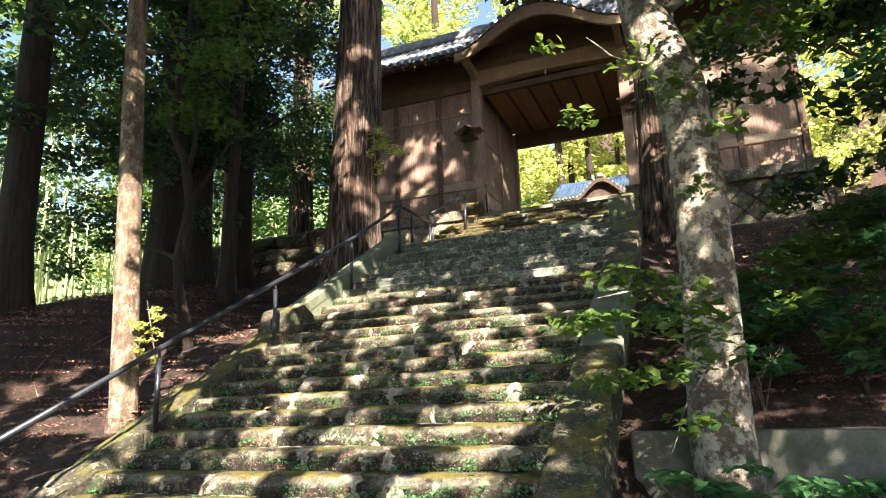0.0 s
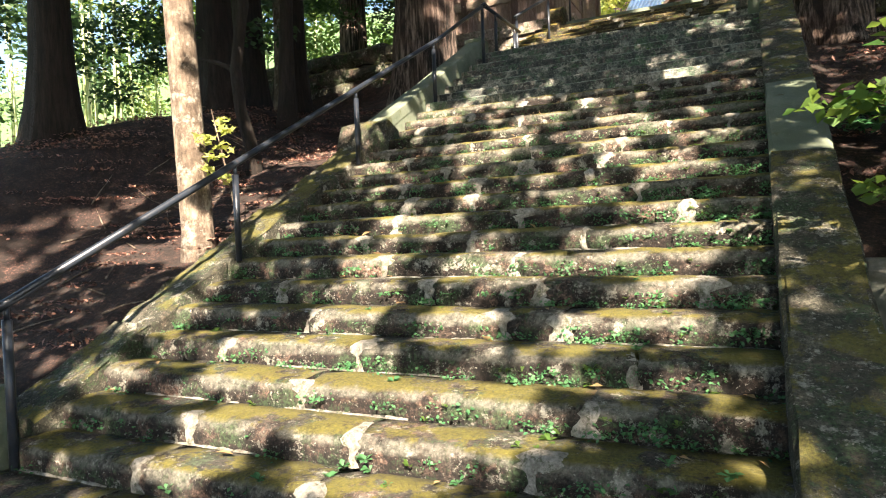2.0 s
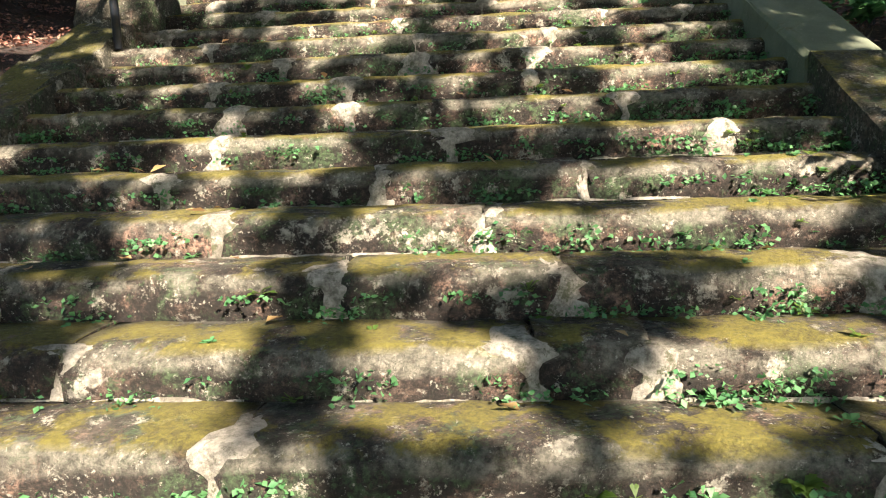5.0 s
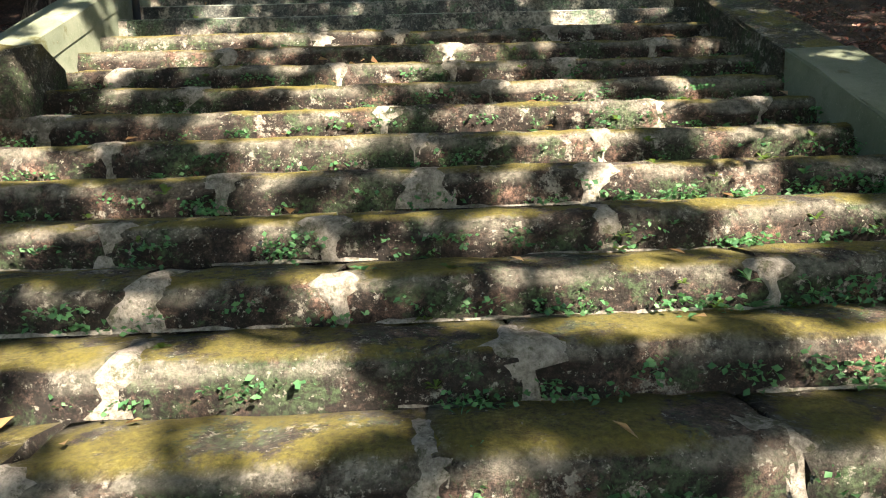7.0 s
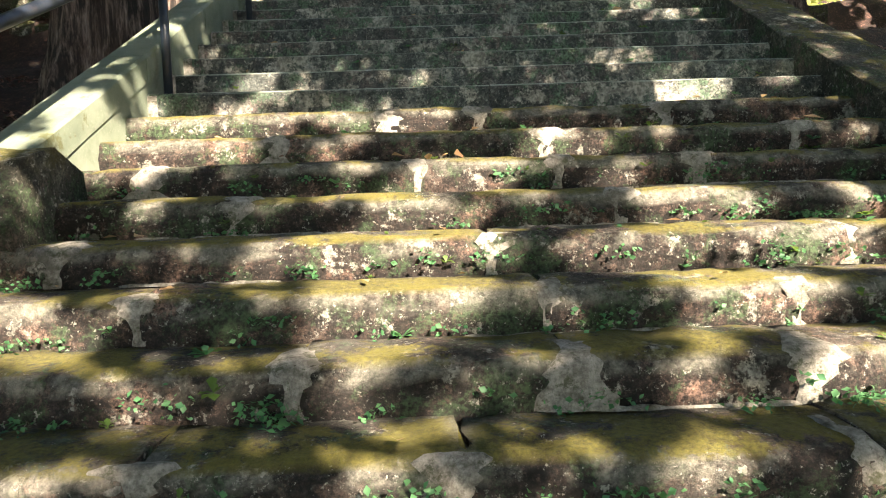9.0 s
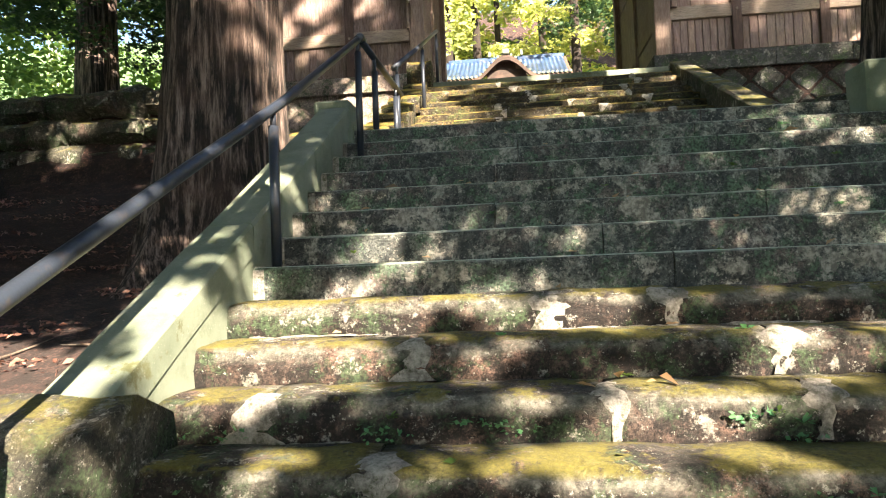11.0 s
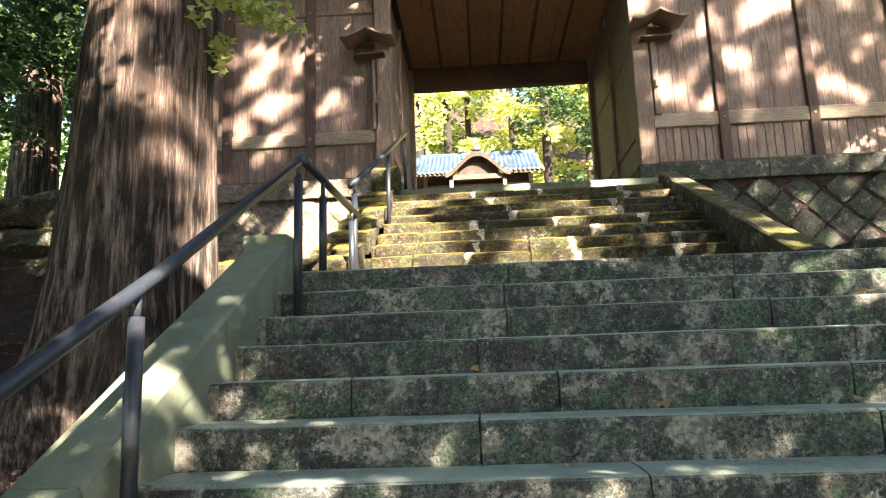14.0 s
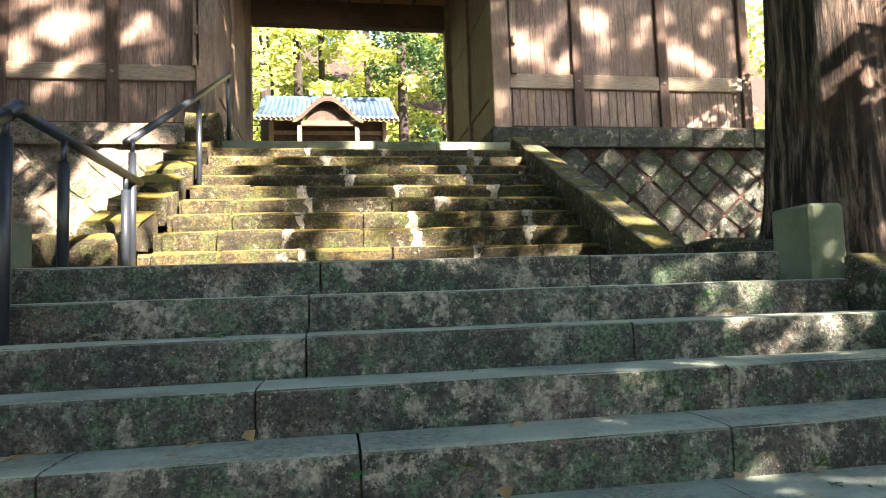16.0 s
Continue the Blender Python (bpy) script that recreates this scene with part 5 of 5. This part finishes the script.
# trees on the right bank
for (x, y, r, zc, spread, n, mat) in ((3.4, 9.5, 0.10, 4.2, 2.2, 5200, M_LEAF_DARK), (7.2, 12.5, 0.22, 5.2, 2.6, 5200, M_LEAF), (5.6, 17.5, 0.2, 7.5, 2.0, 3600, M_LEAF_SUN), (7.5, 16.5, 0.3, 6.0, 3.2, 6000, M_LEAF_SUN), (8.5, 10.5, 0.25, 4.0, 3.0, 5200, M_LEAF_DARK)):
    z0 = land(x, y) - 0.2
    ax, rad = column(x, y, z0, z0 + 9.5, r, r * 0.6, 12, (tr.uniform(-0.05, 0.05), tr.uniform(-0.04, 0.04)))
    cl = [(x + tr.gauss(0, spread * 0.6), y + tr.gauss(0, spread * 0.5), zc + tr.uniform(0, 5.5), tr.uniform(0.45, 0.95), tr.uniform(0.15, 0.3)) for _ in range(40)]
    tree("maple", ax, rad, M_BARK, "maple on the wooded bank with layered green leaves", "tree", 12,
         limbs=[((x, y, z0 + 2.4 + q * 0.9), (math.cos(q * 2.1 + x), math.sin(q * 2.1 + x), 0.5), 2.6, 0.05, 0.0) for q in range(5)],
         crowns=[(cl, n, 0.14, mat, True)], group="maples on the bank")

# low branches of maple leaves reaching over the right bank
for (x, y, z, n) in ((1.7, 4.6, 2.0, 9), (2.1, 5.4, 2.9, 10), (1.3, 6.4, 2.7, 9), (2.4, 6.8, 3.4, 12), (1.9, 5.6, 3.8, 12), (2.3, 6.0, 4.6, 14), (1.5, 7.4, 3.3, 10), (1.6, 5.0, 4.5, 10), (3.0, 7.6, 4.4, 14), (2.6, 5.6, 2.3, 9)):
    cl = [(x + tr.uniform(-0.7, 0.7), y + tr.uniform(-0.4, 0.4), z + tr.uniform(-0.25, 0.25) - 0.1, tr.uniform(0.2, 0.38), 0.06) for _ in range(n)]
    tw = tagged(put("maple_branch", mesh_of("maple_branch", *tube([(x + 1.6, y + 0.2, land(x + 1.6, y + 1.6) - 0.1), (x + 1.2, y + 0.1, z - 0.4), (x + 0.5, y, z + 0.05), (x - 0.6, y, z - 0.05)], [0.03, 0.022, 0.014, 0.005], 6), M_BARK, True)), "low spreading maple bough with fresh green leaves", "branch", "maple boughs")
    put("foliage", leaves("foliage", cl, n * 95, 0.085, M_LEAF_FERN if x > 1.6 else M_LEAF, NR, 0.35, 0.6, star=True), tw)

# undergrowth: leafy shrubs on the right bank
for i in range(40):
    x = tr.uniform(-0.35, 3.6) if i < 17 else (tr.uniform(-0.35, 1.4) if i < 27 else tr.uniform(0.3, 3.2))
    y = tr.choice((tr.uniform(4.5, 5.5), tr.uniform(6.1, 8.6), tr.uniform(6.1, 8.0))) if i < 17 else (tr.uniform(4.4, 5.3) if i < 27 else tr.uniform(6.1, 9.5))
    if abs(x - 0.05) < 0.3 and abs(y - 5.6) < 0.35:
        y -= 0.5
    z = land(x, y)
    hgt = tr.uniform(0.35, 0.75)
    stems = [tube([(x, y, z - 0.03), (x + tr.uniform(-0.1, 0.1), y + tr.uniform(-0.1, 0.1), z + hgt * 0.5), (x + tr.uniform(-0.3, 0.3), y + tr.uniform(-0.3, 0.3), z + hgt)], [0.008, 0.006, 0.003], 5) for _ in range(5)]
    sh = tagged(put("shrub", mesh_of("shrub", *joined(stems), M_BARK, True)), "low leafy green shrub growing in leaf litter", "shrub", "shrubs on the bank")
    cl = [(x + tr.uniform(-0.35, 0.35), y + tr.uniform(-0.3, 0.3), z + hgt * tr.uniform(0.55, 1.1), 0.17, 0.05) for _ in range(9)]
    put("foliage", leaves("foliage", cl, 260, 0.12, M_LEAF_FERN if i % 3 else M_LEAF, NR, 0.4, 0.5, 0.3), sh)

# bamboo grove in the sun, beyond the wood
stems = []
for i in range(170):
    x, y = tr.uniform(-40, -23), tr.uniform(9, 36)
    z = land(x, y)
    lx, ly = tr.uniform(-0.06, 0.06), tr.uniform(-0.06, 0.06)
    stems.append(tube([(x, y, z - 0.2), (x + lx * 4, y + ly * 4, z + 4), (x + lx * 10, y + ly * 10, z + 11)], [0.06, 0.055, 0.02], 6))
tagged(put("bamboo_grove", mesh_of("bamboo_grove", *joined(stems), M_BAMBOO, True)), "sunlit grove of pale green bamboo stems", "bamboo", kind="stuff")
cl = [(tr.uniform(-42, -24), tr.uniform(8, 38), tr.uniform(7.5, 15), tr.uniform(0.8, 1.6), tr.uniform(0.5, 1.0)) for _ in range(150)]
tagged(put("bamboo_foliage", leaves("bamboo_foliage", cl, 9000, 0.28, M_LEAF_BAMBOO, NR, 0.8, 0.35, 0.5)), "bright bamboo leaves", "bamboo", kind="stuff")
gl = [(tr.uniform(-40, -19), tr.uniform(4, 34), 0, 0, 0) for _ in range(260)]
gl = [(x, y, land(x, y) + 0.12, 0.9, 0.14) for x, y, *_ in gl]
tagged(put("meadow_grass", leaves("meadow_grass", gl, 16000, 0.22, M_LEAF_BAMBOO, NR, 1.4, 0.2)), "pale sunlit grass and low plants", "grass", kind="stuff")

# sunny woods behind gate and hall
def woods(name, n, xr, yr, zr, s, leaves_n, size, mat, label):
    cl = []
    for _ in range(n):
        x, y = tr.uniform(*xr), tr.uniform(*yr)
        cl.append((x, y, tr.uniform(*zr), tr.uniform(*s), tr.uniform(*s) * 0.55))
    return tagged(put(name, leaves(name, cl, leaves_n, size, mat, NR, 0.7, 0.6)), label, "trees", kind="stuff")


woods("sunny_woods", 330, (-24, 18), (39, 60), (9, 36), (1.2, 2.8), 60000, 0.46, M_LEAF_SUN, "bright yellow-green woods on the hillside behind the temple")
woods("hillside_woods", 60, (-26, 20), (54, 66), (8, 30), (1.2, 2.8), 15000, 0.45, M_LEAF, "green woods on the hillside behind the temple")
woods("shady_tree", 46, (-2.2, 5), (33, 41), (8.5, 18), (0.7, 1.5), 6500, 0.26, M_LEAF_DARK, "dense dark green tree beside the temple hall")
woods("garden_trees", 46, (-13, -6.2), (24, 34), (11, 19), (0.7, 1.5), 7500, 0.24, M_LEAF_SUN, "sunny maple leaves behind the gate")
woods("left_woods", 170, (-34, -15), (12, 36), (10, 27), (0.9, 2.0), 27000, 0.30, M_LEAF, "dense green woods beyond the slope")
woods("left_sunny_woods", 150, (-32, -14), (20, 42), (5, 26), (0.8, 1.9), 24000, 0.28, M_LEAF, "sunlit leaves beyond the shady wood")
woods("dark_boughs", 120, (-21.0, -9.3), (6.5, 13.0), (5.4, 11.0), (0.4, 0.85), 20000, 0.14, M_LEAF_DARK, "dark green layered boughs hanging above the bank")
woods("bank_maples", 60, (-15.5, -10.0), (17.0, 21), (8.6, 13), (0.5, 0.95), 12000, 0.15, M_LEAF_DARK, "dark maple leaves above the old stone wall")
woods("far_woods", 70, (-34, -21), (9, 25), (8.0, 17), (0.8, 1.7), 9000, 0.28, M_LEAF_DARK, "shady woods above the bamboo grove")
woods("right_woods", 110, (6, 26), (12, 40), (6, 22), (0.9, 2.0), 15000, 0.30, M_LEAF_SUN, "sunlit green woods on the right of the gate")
for i in range(16):
    x, y = tr.uniform(-18, 12), tr.uniform(40, 58)
    if i < 3:
        x, y = (-6.8, -0.6, -10.0)[i], (37.5, 38.0, 26.0)[i]
    z0 = land(x, y) - 0.3
    ax, rad = column(x, y, z0, z0 + 16, 0.28, 0.2, 8, (tr.uniform(-0.04, 0.04), 0))
    tree("tree", ax, rad, M_DARKBARK, "tall tree of the sunny woods behind the temple", "tree", 10, crowns=[([(x + tr.gauss(0, 1.6), y + tr.gauss(0, 1.2), z0 + tr.uniform(6, 16), 1.0, 0.5) for _ in range(14)], 1400, 0.34, M_LEAF_SUN, False)], group="trees behind the temple")

# unseen tall trees added behind the walker, whose crowns dapple the steps with shade
shade = []
sr = random.Random(77)


# where gaps are left in these added crowns so that sun patches fall
FOOT_GLADES = [(-4.1, 3.7, 0.2), (-3.83, 4.03, 0.22), (-3.3, 3.7, 0.2), (-3.21, 4.03, 0.22), (-2.96, 4.03, 0.2), (-2.59, 4.03, 0.2), (-2.77, 3.7, 0.18), (-5.45, 4.03, 0.13), (-4.38, 4.36, 0.16), (-3.95, 4.72, 0.2),
               (-3.74, 4.69, 0.14), (-2.9, 4.69, 0.18), (-2.22, 4.69, 0.13), (-3.8, 4.36, 0.2), (-5.7, 4.69, 0.24), (-5.8, 5.35, 0.24), (-5.58, 6.01, 0.2), (-4.18, 6.01, 0.16), (-3.15, 5.35, 0.17), (-2.85, 5.35, 0.12)]
MIDDLE_GLADES = [(-4.05, 5.38, 0.18), (-3.85, 5.2, 0.16), (-2.0, 5.35, 0.15), (-1.75, 5.35, 0.16), (-2.02, 5.68, 0.12), (-1.6, 5.68, 0.13), (-1.33, 5.68, 0.11), (-2.6, 6.34, 0.13), (-3.75, 6.01, 0.13), (-1.71, 6.01, 0.1), (-1.9, 5.02, 0.14), (-2.1, 4.69, 0.12), (-1.98, 6.67, 0.12),
                 (-2.34, 7.0, 0.10), (-2.02, 7.0, 0.09), (-1.86, 7.0, 0.09), (-2.71, 7.33, 0.10), (-2.38, 7.33, 0.10), (-1.54, 7.33, 0.10), (-3.93, 7.33, 0.10), (-3.7, 7.36, 0.12), (-5.24, 7.29, 0.14)]
UPPER_GLADES = [(-3.87, 7.66, 0.14), (-3.64, 7.66, 0.14), (-4.15, 7.66, 0.09), (-2.82, 7.66, 0.11), (-2.61, 7.66, 0.08), (-2.44, 7.66, 0.08), (-2.03, 7.66, 0.12), (-3.72, 7.99, 0.12), (-2.53, 7.99, 0.12), (-2.36, 7.99, 0.08), (-1.64, 7.99, 0.12),
                (-3.5, 8.32, 0.16), (-5.5, 8.65, 0.16), (-5.2, 8.65, 0.15), (-4.9, 8.65, 0.14), (-3.06, 8.65, 0.12), (-5.23, 8.98, 0.12), (-4.9, 8.98, 0.12), (-4.56, 8.98, 0.1), (-3.73, 8.98, 0.13), (-5.86, 8.1, 0.2), (-1.98, 9.3, 0.15), (-1.6, 10.9, 0.14)]
BANK_GLADES = [(-6.9, 9.0, 0.32), (-7.4, 8.9, 0.3), (-7.0, 9.5, 0.3), (-7.5, 5.86, 0.22), (-7.1, 5.91, 0.22), (-7.0, 6.8, 0.2), (-7.8, 8.0, 0.22), (-6.5, 5.9, 0.25), (-6.52, 6.9, 0.25), (-6.6, 10.9, 0.30), (-7.6, 9.6, 0.25), (-6.9, 13.3, 0.2)]
LANDING_GLADES = [(-5.1, 13.1, 0.3), (-4.6, 13.5, 0.25), (-5.1, 14.0, 0.3), (-4.9, 14.6, 0.25), (-5.3, 15.2, 0.3), (-5.0, 16.0, 0.25), (-3.6, 14.0, 0.16), (-3.9, 13.2, 0.14), (-3.4, 16.7, 0.2), (-2.2, 16.7, 0.25), (-4.4, 16.4, 0.15), (-2.9, 15.6, 0.12), (-1.4, 16.0, 0.2), (-1.5, 15.0, 0.15)]
WALL_GLADES = [(-7.62, 8.6, 0.42), (-7.98, 9.72, 0.30), (-7.07, 9.68, 0.28), (-7.86, 9.09, 0.24), (-8.2, 8.1, 0.32), (-6.73, 8.55, 0.24), (-7.6, 7.85, 0.28), (-8.84, 7.32, 0.32), (0.3, 9.0, 0.34), (-0.88, 8.41, 0.18), (1.9, 8.47, 0.26), (0.75, 9.75, 0.34),
               (-0.8, 7.2, 0.24), (2.2, 7.25, 0.2), (-1.09, 10.16, 0.24), (-7.0, 6.5, 0.36), (-6.6, 6.1, 0.34), (-8.3, 6.0, 0.3), (-7.6, 5.6, 0.3)]
GLADES = [(x, y, slope(y) - (0.08 if y < 12 else 0.0), r) for x, y, r in FOOT_GLADES + MIDDLE_GLADES + UPPER_GLADES + LANDING_GLADES]
GLADES += [(x, y, land(x, y), r) for x, y, r in BANK_GLADES] + [(-6.53, 5.9, 2.3, 0.3), (-6.57, 5.9, 2.9, 0.3), (-6.6, 5.9, 3.4, 0.22), (-11.4, 14.9, 5.7, 0.3), (-10.9, 14.9, 5.3, 0.2), (-9.5, 14.9, 5.6, 0.25), (-6.9, 11.9, 7.2, 0.16), (-7.0, 11.8, 8.6, 0.2)]
GLADES += [(x, 17.8, z, r * (0.4 if z > 7 else 1.0)) for x, z, r in WALL_GLADES]


def across(p):
    """A place seen along the sun's rays."""
    return p - SUN_DIR * p.dot(SUN_DIR)


GLADE_AXES = [(across(Vector(g[:3])), g[3]) for g in GLADES]


def thin_crown(px, py, pz):
    """Whether the crowns let the sun through to a place: in glades, and in small chinks between boughs."""
    u = across(Vector((px, py, pz)))
    wob = 1.0 + 0.35 * noise.noise(u * 5.0)
    for c, r in GLADE_AXES:
        if (u - c).length < (r + 0.115) * wob:
            return True
    return noise.noise(u * 2.6 + Vector((3.1, 0, 0))) + 0.5 * noise.noise(u * 6.0) > (0.72 if px > -5.2 else 0.9)


for q in range(15600):
    if q < 11000:
        px, py = sr.uniform(-8.5, 3.5), sr.uniform(-1, 12.8)
        pz, far, s = slope(py), sr.uniform(7.5, 10), sr.uniform(0.10, 0.18)
    elif q < 15000:
        px, py = sr.uniform(-10.5, 3.5), sr.uniform(12.5, 18)
        pz, far, s = slope(py) + sr.uniform(0, 5.5), sr.uniform(16, 21), sr.uniform(0.15, 0.25)
    else:
        px, py = sr.uniform(-19, -8.5), sr.uniform(2, 15)
        pz, far, s = slope(py) + sr.uniform(0, 4), sr.uniform(11, 16), sr.uniform(0.5, 1.1)
    if thin_crown(px, py, pz):
        continue
    c = Vector((px, py, pz)) + SUN_DIR * far
    shade.append((c.x, c.y, c.z, s, s * 0.6))
# unseen high boughs, added to cut sky light over the foot of the steps
roof = []
for q in range(900):
    c = Vector((sr.uniform(-10, 4), sr.uniform(-6, 4.0), sr.uniform(12.5, 18)))
    s = sr.uniform(0.5, 0.9)
    u = across(c)
    if any((u - g).length < r + 0.15 + s for g, r in GLADE_AXES):
        continue
    roof.append((c.x, c.y, c.z, s, s * 0.5))
SHADE_TREES = [(9.2, -5.0), (3.6, -13.5), (-4.5, -8.5), (7.6, -1.2), (10.5, 4.5), (-9.5, -6.0), (0.5, -12.0)]
for i, (x, y) in enumerate(SHADE_TREES):
    mine = [c for c in shade if min(range(len(SHADE_TREES)), key=lambda q: (SHADE_TREES[q][0] - c[0]) ** 2 + (SHADE_TREES[q][1] - c[1]) ** 2) == i]
    if not mine:
        continue
    boughs = [c for c in roof if min(range(len(SHADE_TREES)), key=lambda q: (SHADE_TREES[q][0] - c[0]) ** 2 + (SHADE_TREES[q][1] - c[1]) ** 2) == i]
    z0 = land(x, y) - 0.2
    ax, rad = column(x, y, z0, 15, 0.35, 0.25, 10)
    mid = Vector((sum(c[0] for c in mine), sum(c[1] for c in mine), sum(c[2] for c in mine))) / len(mine)
    small, large = [c for c in mine if c[3] < 0.4], [c for c in mine if c[3] >= 0.4]
    crowns = [(part_, n_ * len(part_), L_, M_LEAF, False) for part_, n_, L_ in ((small, 28, 0.135), (large, 150, 0.27), (boughs, 90, 0.27)) if part_]
    reach = (mid - Vector((x, y, 8.0)))
    tree("unseen_shade_tree", ax, rad, M_DARKBARK, "unseen tall broadleaf tree added to shade the steps", "tree", 12,
         limbs=[((x, y, 7.0 + q * 0.9), reach + Vector((math.cos(q * 2.2) * 3, math.sin(q * 2.2) * 3, 0)), max(3.0, reach.length), 0.07, 0.0) for q in range(5)],
         crowns=crowns, group="shade trees")

# ---- small things: weeds, fallen leaves, twigs ----


def rosette(x, y, z, n, size, tilt, rng):
    """A small plant: leaves that spring from one root."""
    verts, faces = [(x, y, z)], []
    for q in range(n):
        a = rng.uniform(0, 6.283)
        up = rng.uniform(0.15, 1.0)
        L = size * rng.uniform(0.6, 1.3)
        d = Vector((math.cos(a), math.sin(a) - tilt, up)).normalized()
        s = d.cross(Vector((0, 0, 1))).normalized() * L * 0.26
        p = Vector((x, y, z))
        m = p + d * L * 0.65
        o = len(verts)
        verts += [m + s, p + d * L + Vector((0, 0, -0.18 * L)), m - s, p + d * L * 0.4]
        faces += [(0, o + 3, o), (0, o + 2, o + 3), (o + 3, o + 1, o), (o + 3, o + 2, o + 1)]
    return verts, faces


for i in range(290):
    kk = tr.choice(range(10, N_STEPS + 1)) if i < 260 else tr.choice(range(1, 9))
    y, z = nosing(kk)
    x = XR - abs(tr.gauss(0, 0.9)) if tr.random() < 0.45 else tr.uniform(XL, XR)
    x = max(XL + 0.1, x)
    face = tr.random() < 0.65
    yy, zz = (y - 0.015, z - OLD_R + 0.01 + tr.choice((0, 0, 0.05, 0.09))) if face else (y + tr.uniform(0.05, 0.28), z - 0.005)
    s = tr.uniform(0.022, 0.055)
    me = mesh_of("weed", *rosette(x, yy, zz, tr.choice((5, 7, 9, 12)), s, 0.5 if face else 0.0, tr), M_LEAF_FERN if tr.random() < 0.5 else M_LEAF)
    tagged(put("weed", me), "tiny green weed rooted in a joint of the steps", "plant", "weeds on the steps")
tiny = []
for i in range(520):
    kk = tr.choice((*range(11, N_STEPS + 1), *range(15, 24)))
    y, z = nosing(kk)
    x = XR - abs(tr.gauss(0, 0.7)) if i % 3 == 0 else tr.uniform(XL, XR)
    tiny.append((max(x, XL + 0.05), y - 0.014, z - OLD_R + tr.choice((0.02, 0.03, 0.05, 0.085)), tr.uniform(0.04, 0.13), tr.uniform(0.015, 0.05)))
tagged(put("creeping_plants", leaves("creeping_plants", tiny, 14000, 0.023, M_LEAF_FERN, NR, 0.9, 0.7)), "tiny creeping green plants along the foot of the risers", "plants", kind="stuff")
dl = []
for i in range(90):
    kk = tr.choice(range(1, N_STEPS + 1))
    y, z = nosing(kk)
    dl.append((tr.uniform(XL + 0.1, XR - 0.05), y + tr.uniform(0.05, 0.28), z + 0.022, 0.02, 0.002))
for i, c in enumerate(dl):
    me = leaves("fallen_leaf", [c], 1, tr.uniform(0.05, 0.085), M_LEAF_DRY, NR, 0.25, 0.55)
    tagged(put("fallen_leaf", me), "dry curled tan leaf fallen on a step", "leaf", "fallen leaves")
gl = []
for i in range(420):
    if i < 300:
        x, y = tr.uniform(-13, -6.1), tr.uniform(3, 14)
    else:
        x, y = tr.uniform(-0.5, 4), tr.uniform(6.1, 12)
    gl.append((x, y, land(x, y) + 0.012, 0.5, 0.012))
tagged(put("leaf_litter", leaves("leaf_litter", gl, 26000, 0.055, leaf_material("litter_leaf", (0.05, 0.022, 0.017), (0.36, 0.19, 0.145), 0.1), NR, 0.5, 0.5)), "dry brown fallen leaves covering the slope", "leaves", kind="stuff")
for i in range(40):
    x, y = tr.uniform(-9, -6.1), tr.uniform(4, 10)
    z = land(x, y) + 0.02
    a = tr.uniform(0, 3.14)
    L = tr.uniform(0.25, 0.8)
    pts = [(x + math.cos(a) * L * t, y + math.sin(a) * L * t, land(x + math.cos(a) * L * t, y + math.sin(a) * L * t) + 0.02) for t in (0, 0.4, 0.7, 1)]
    tagged(put("fallen_twig", mesh_of("fallen_twig", *tube(pts, [0.010, 0.008, 0.006, 0.003], 5), M_BARK, True)), "dry fallen twig lying on the leaf litter", "twig", "fallen twigs")
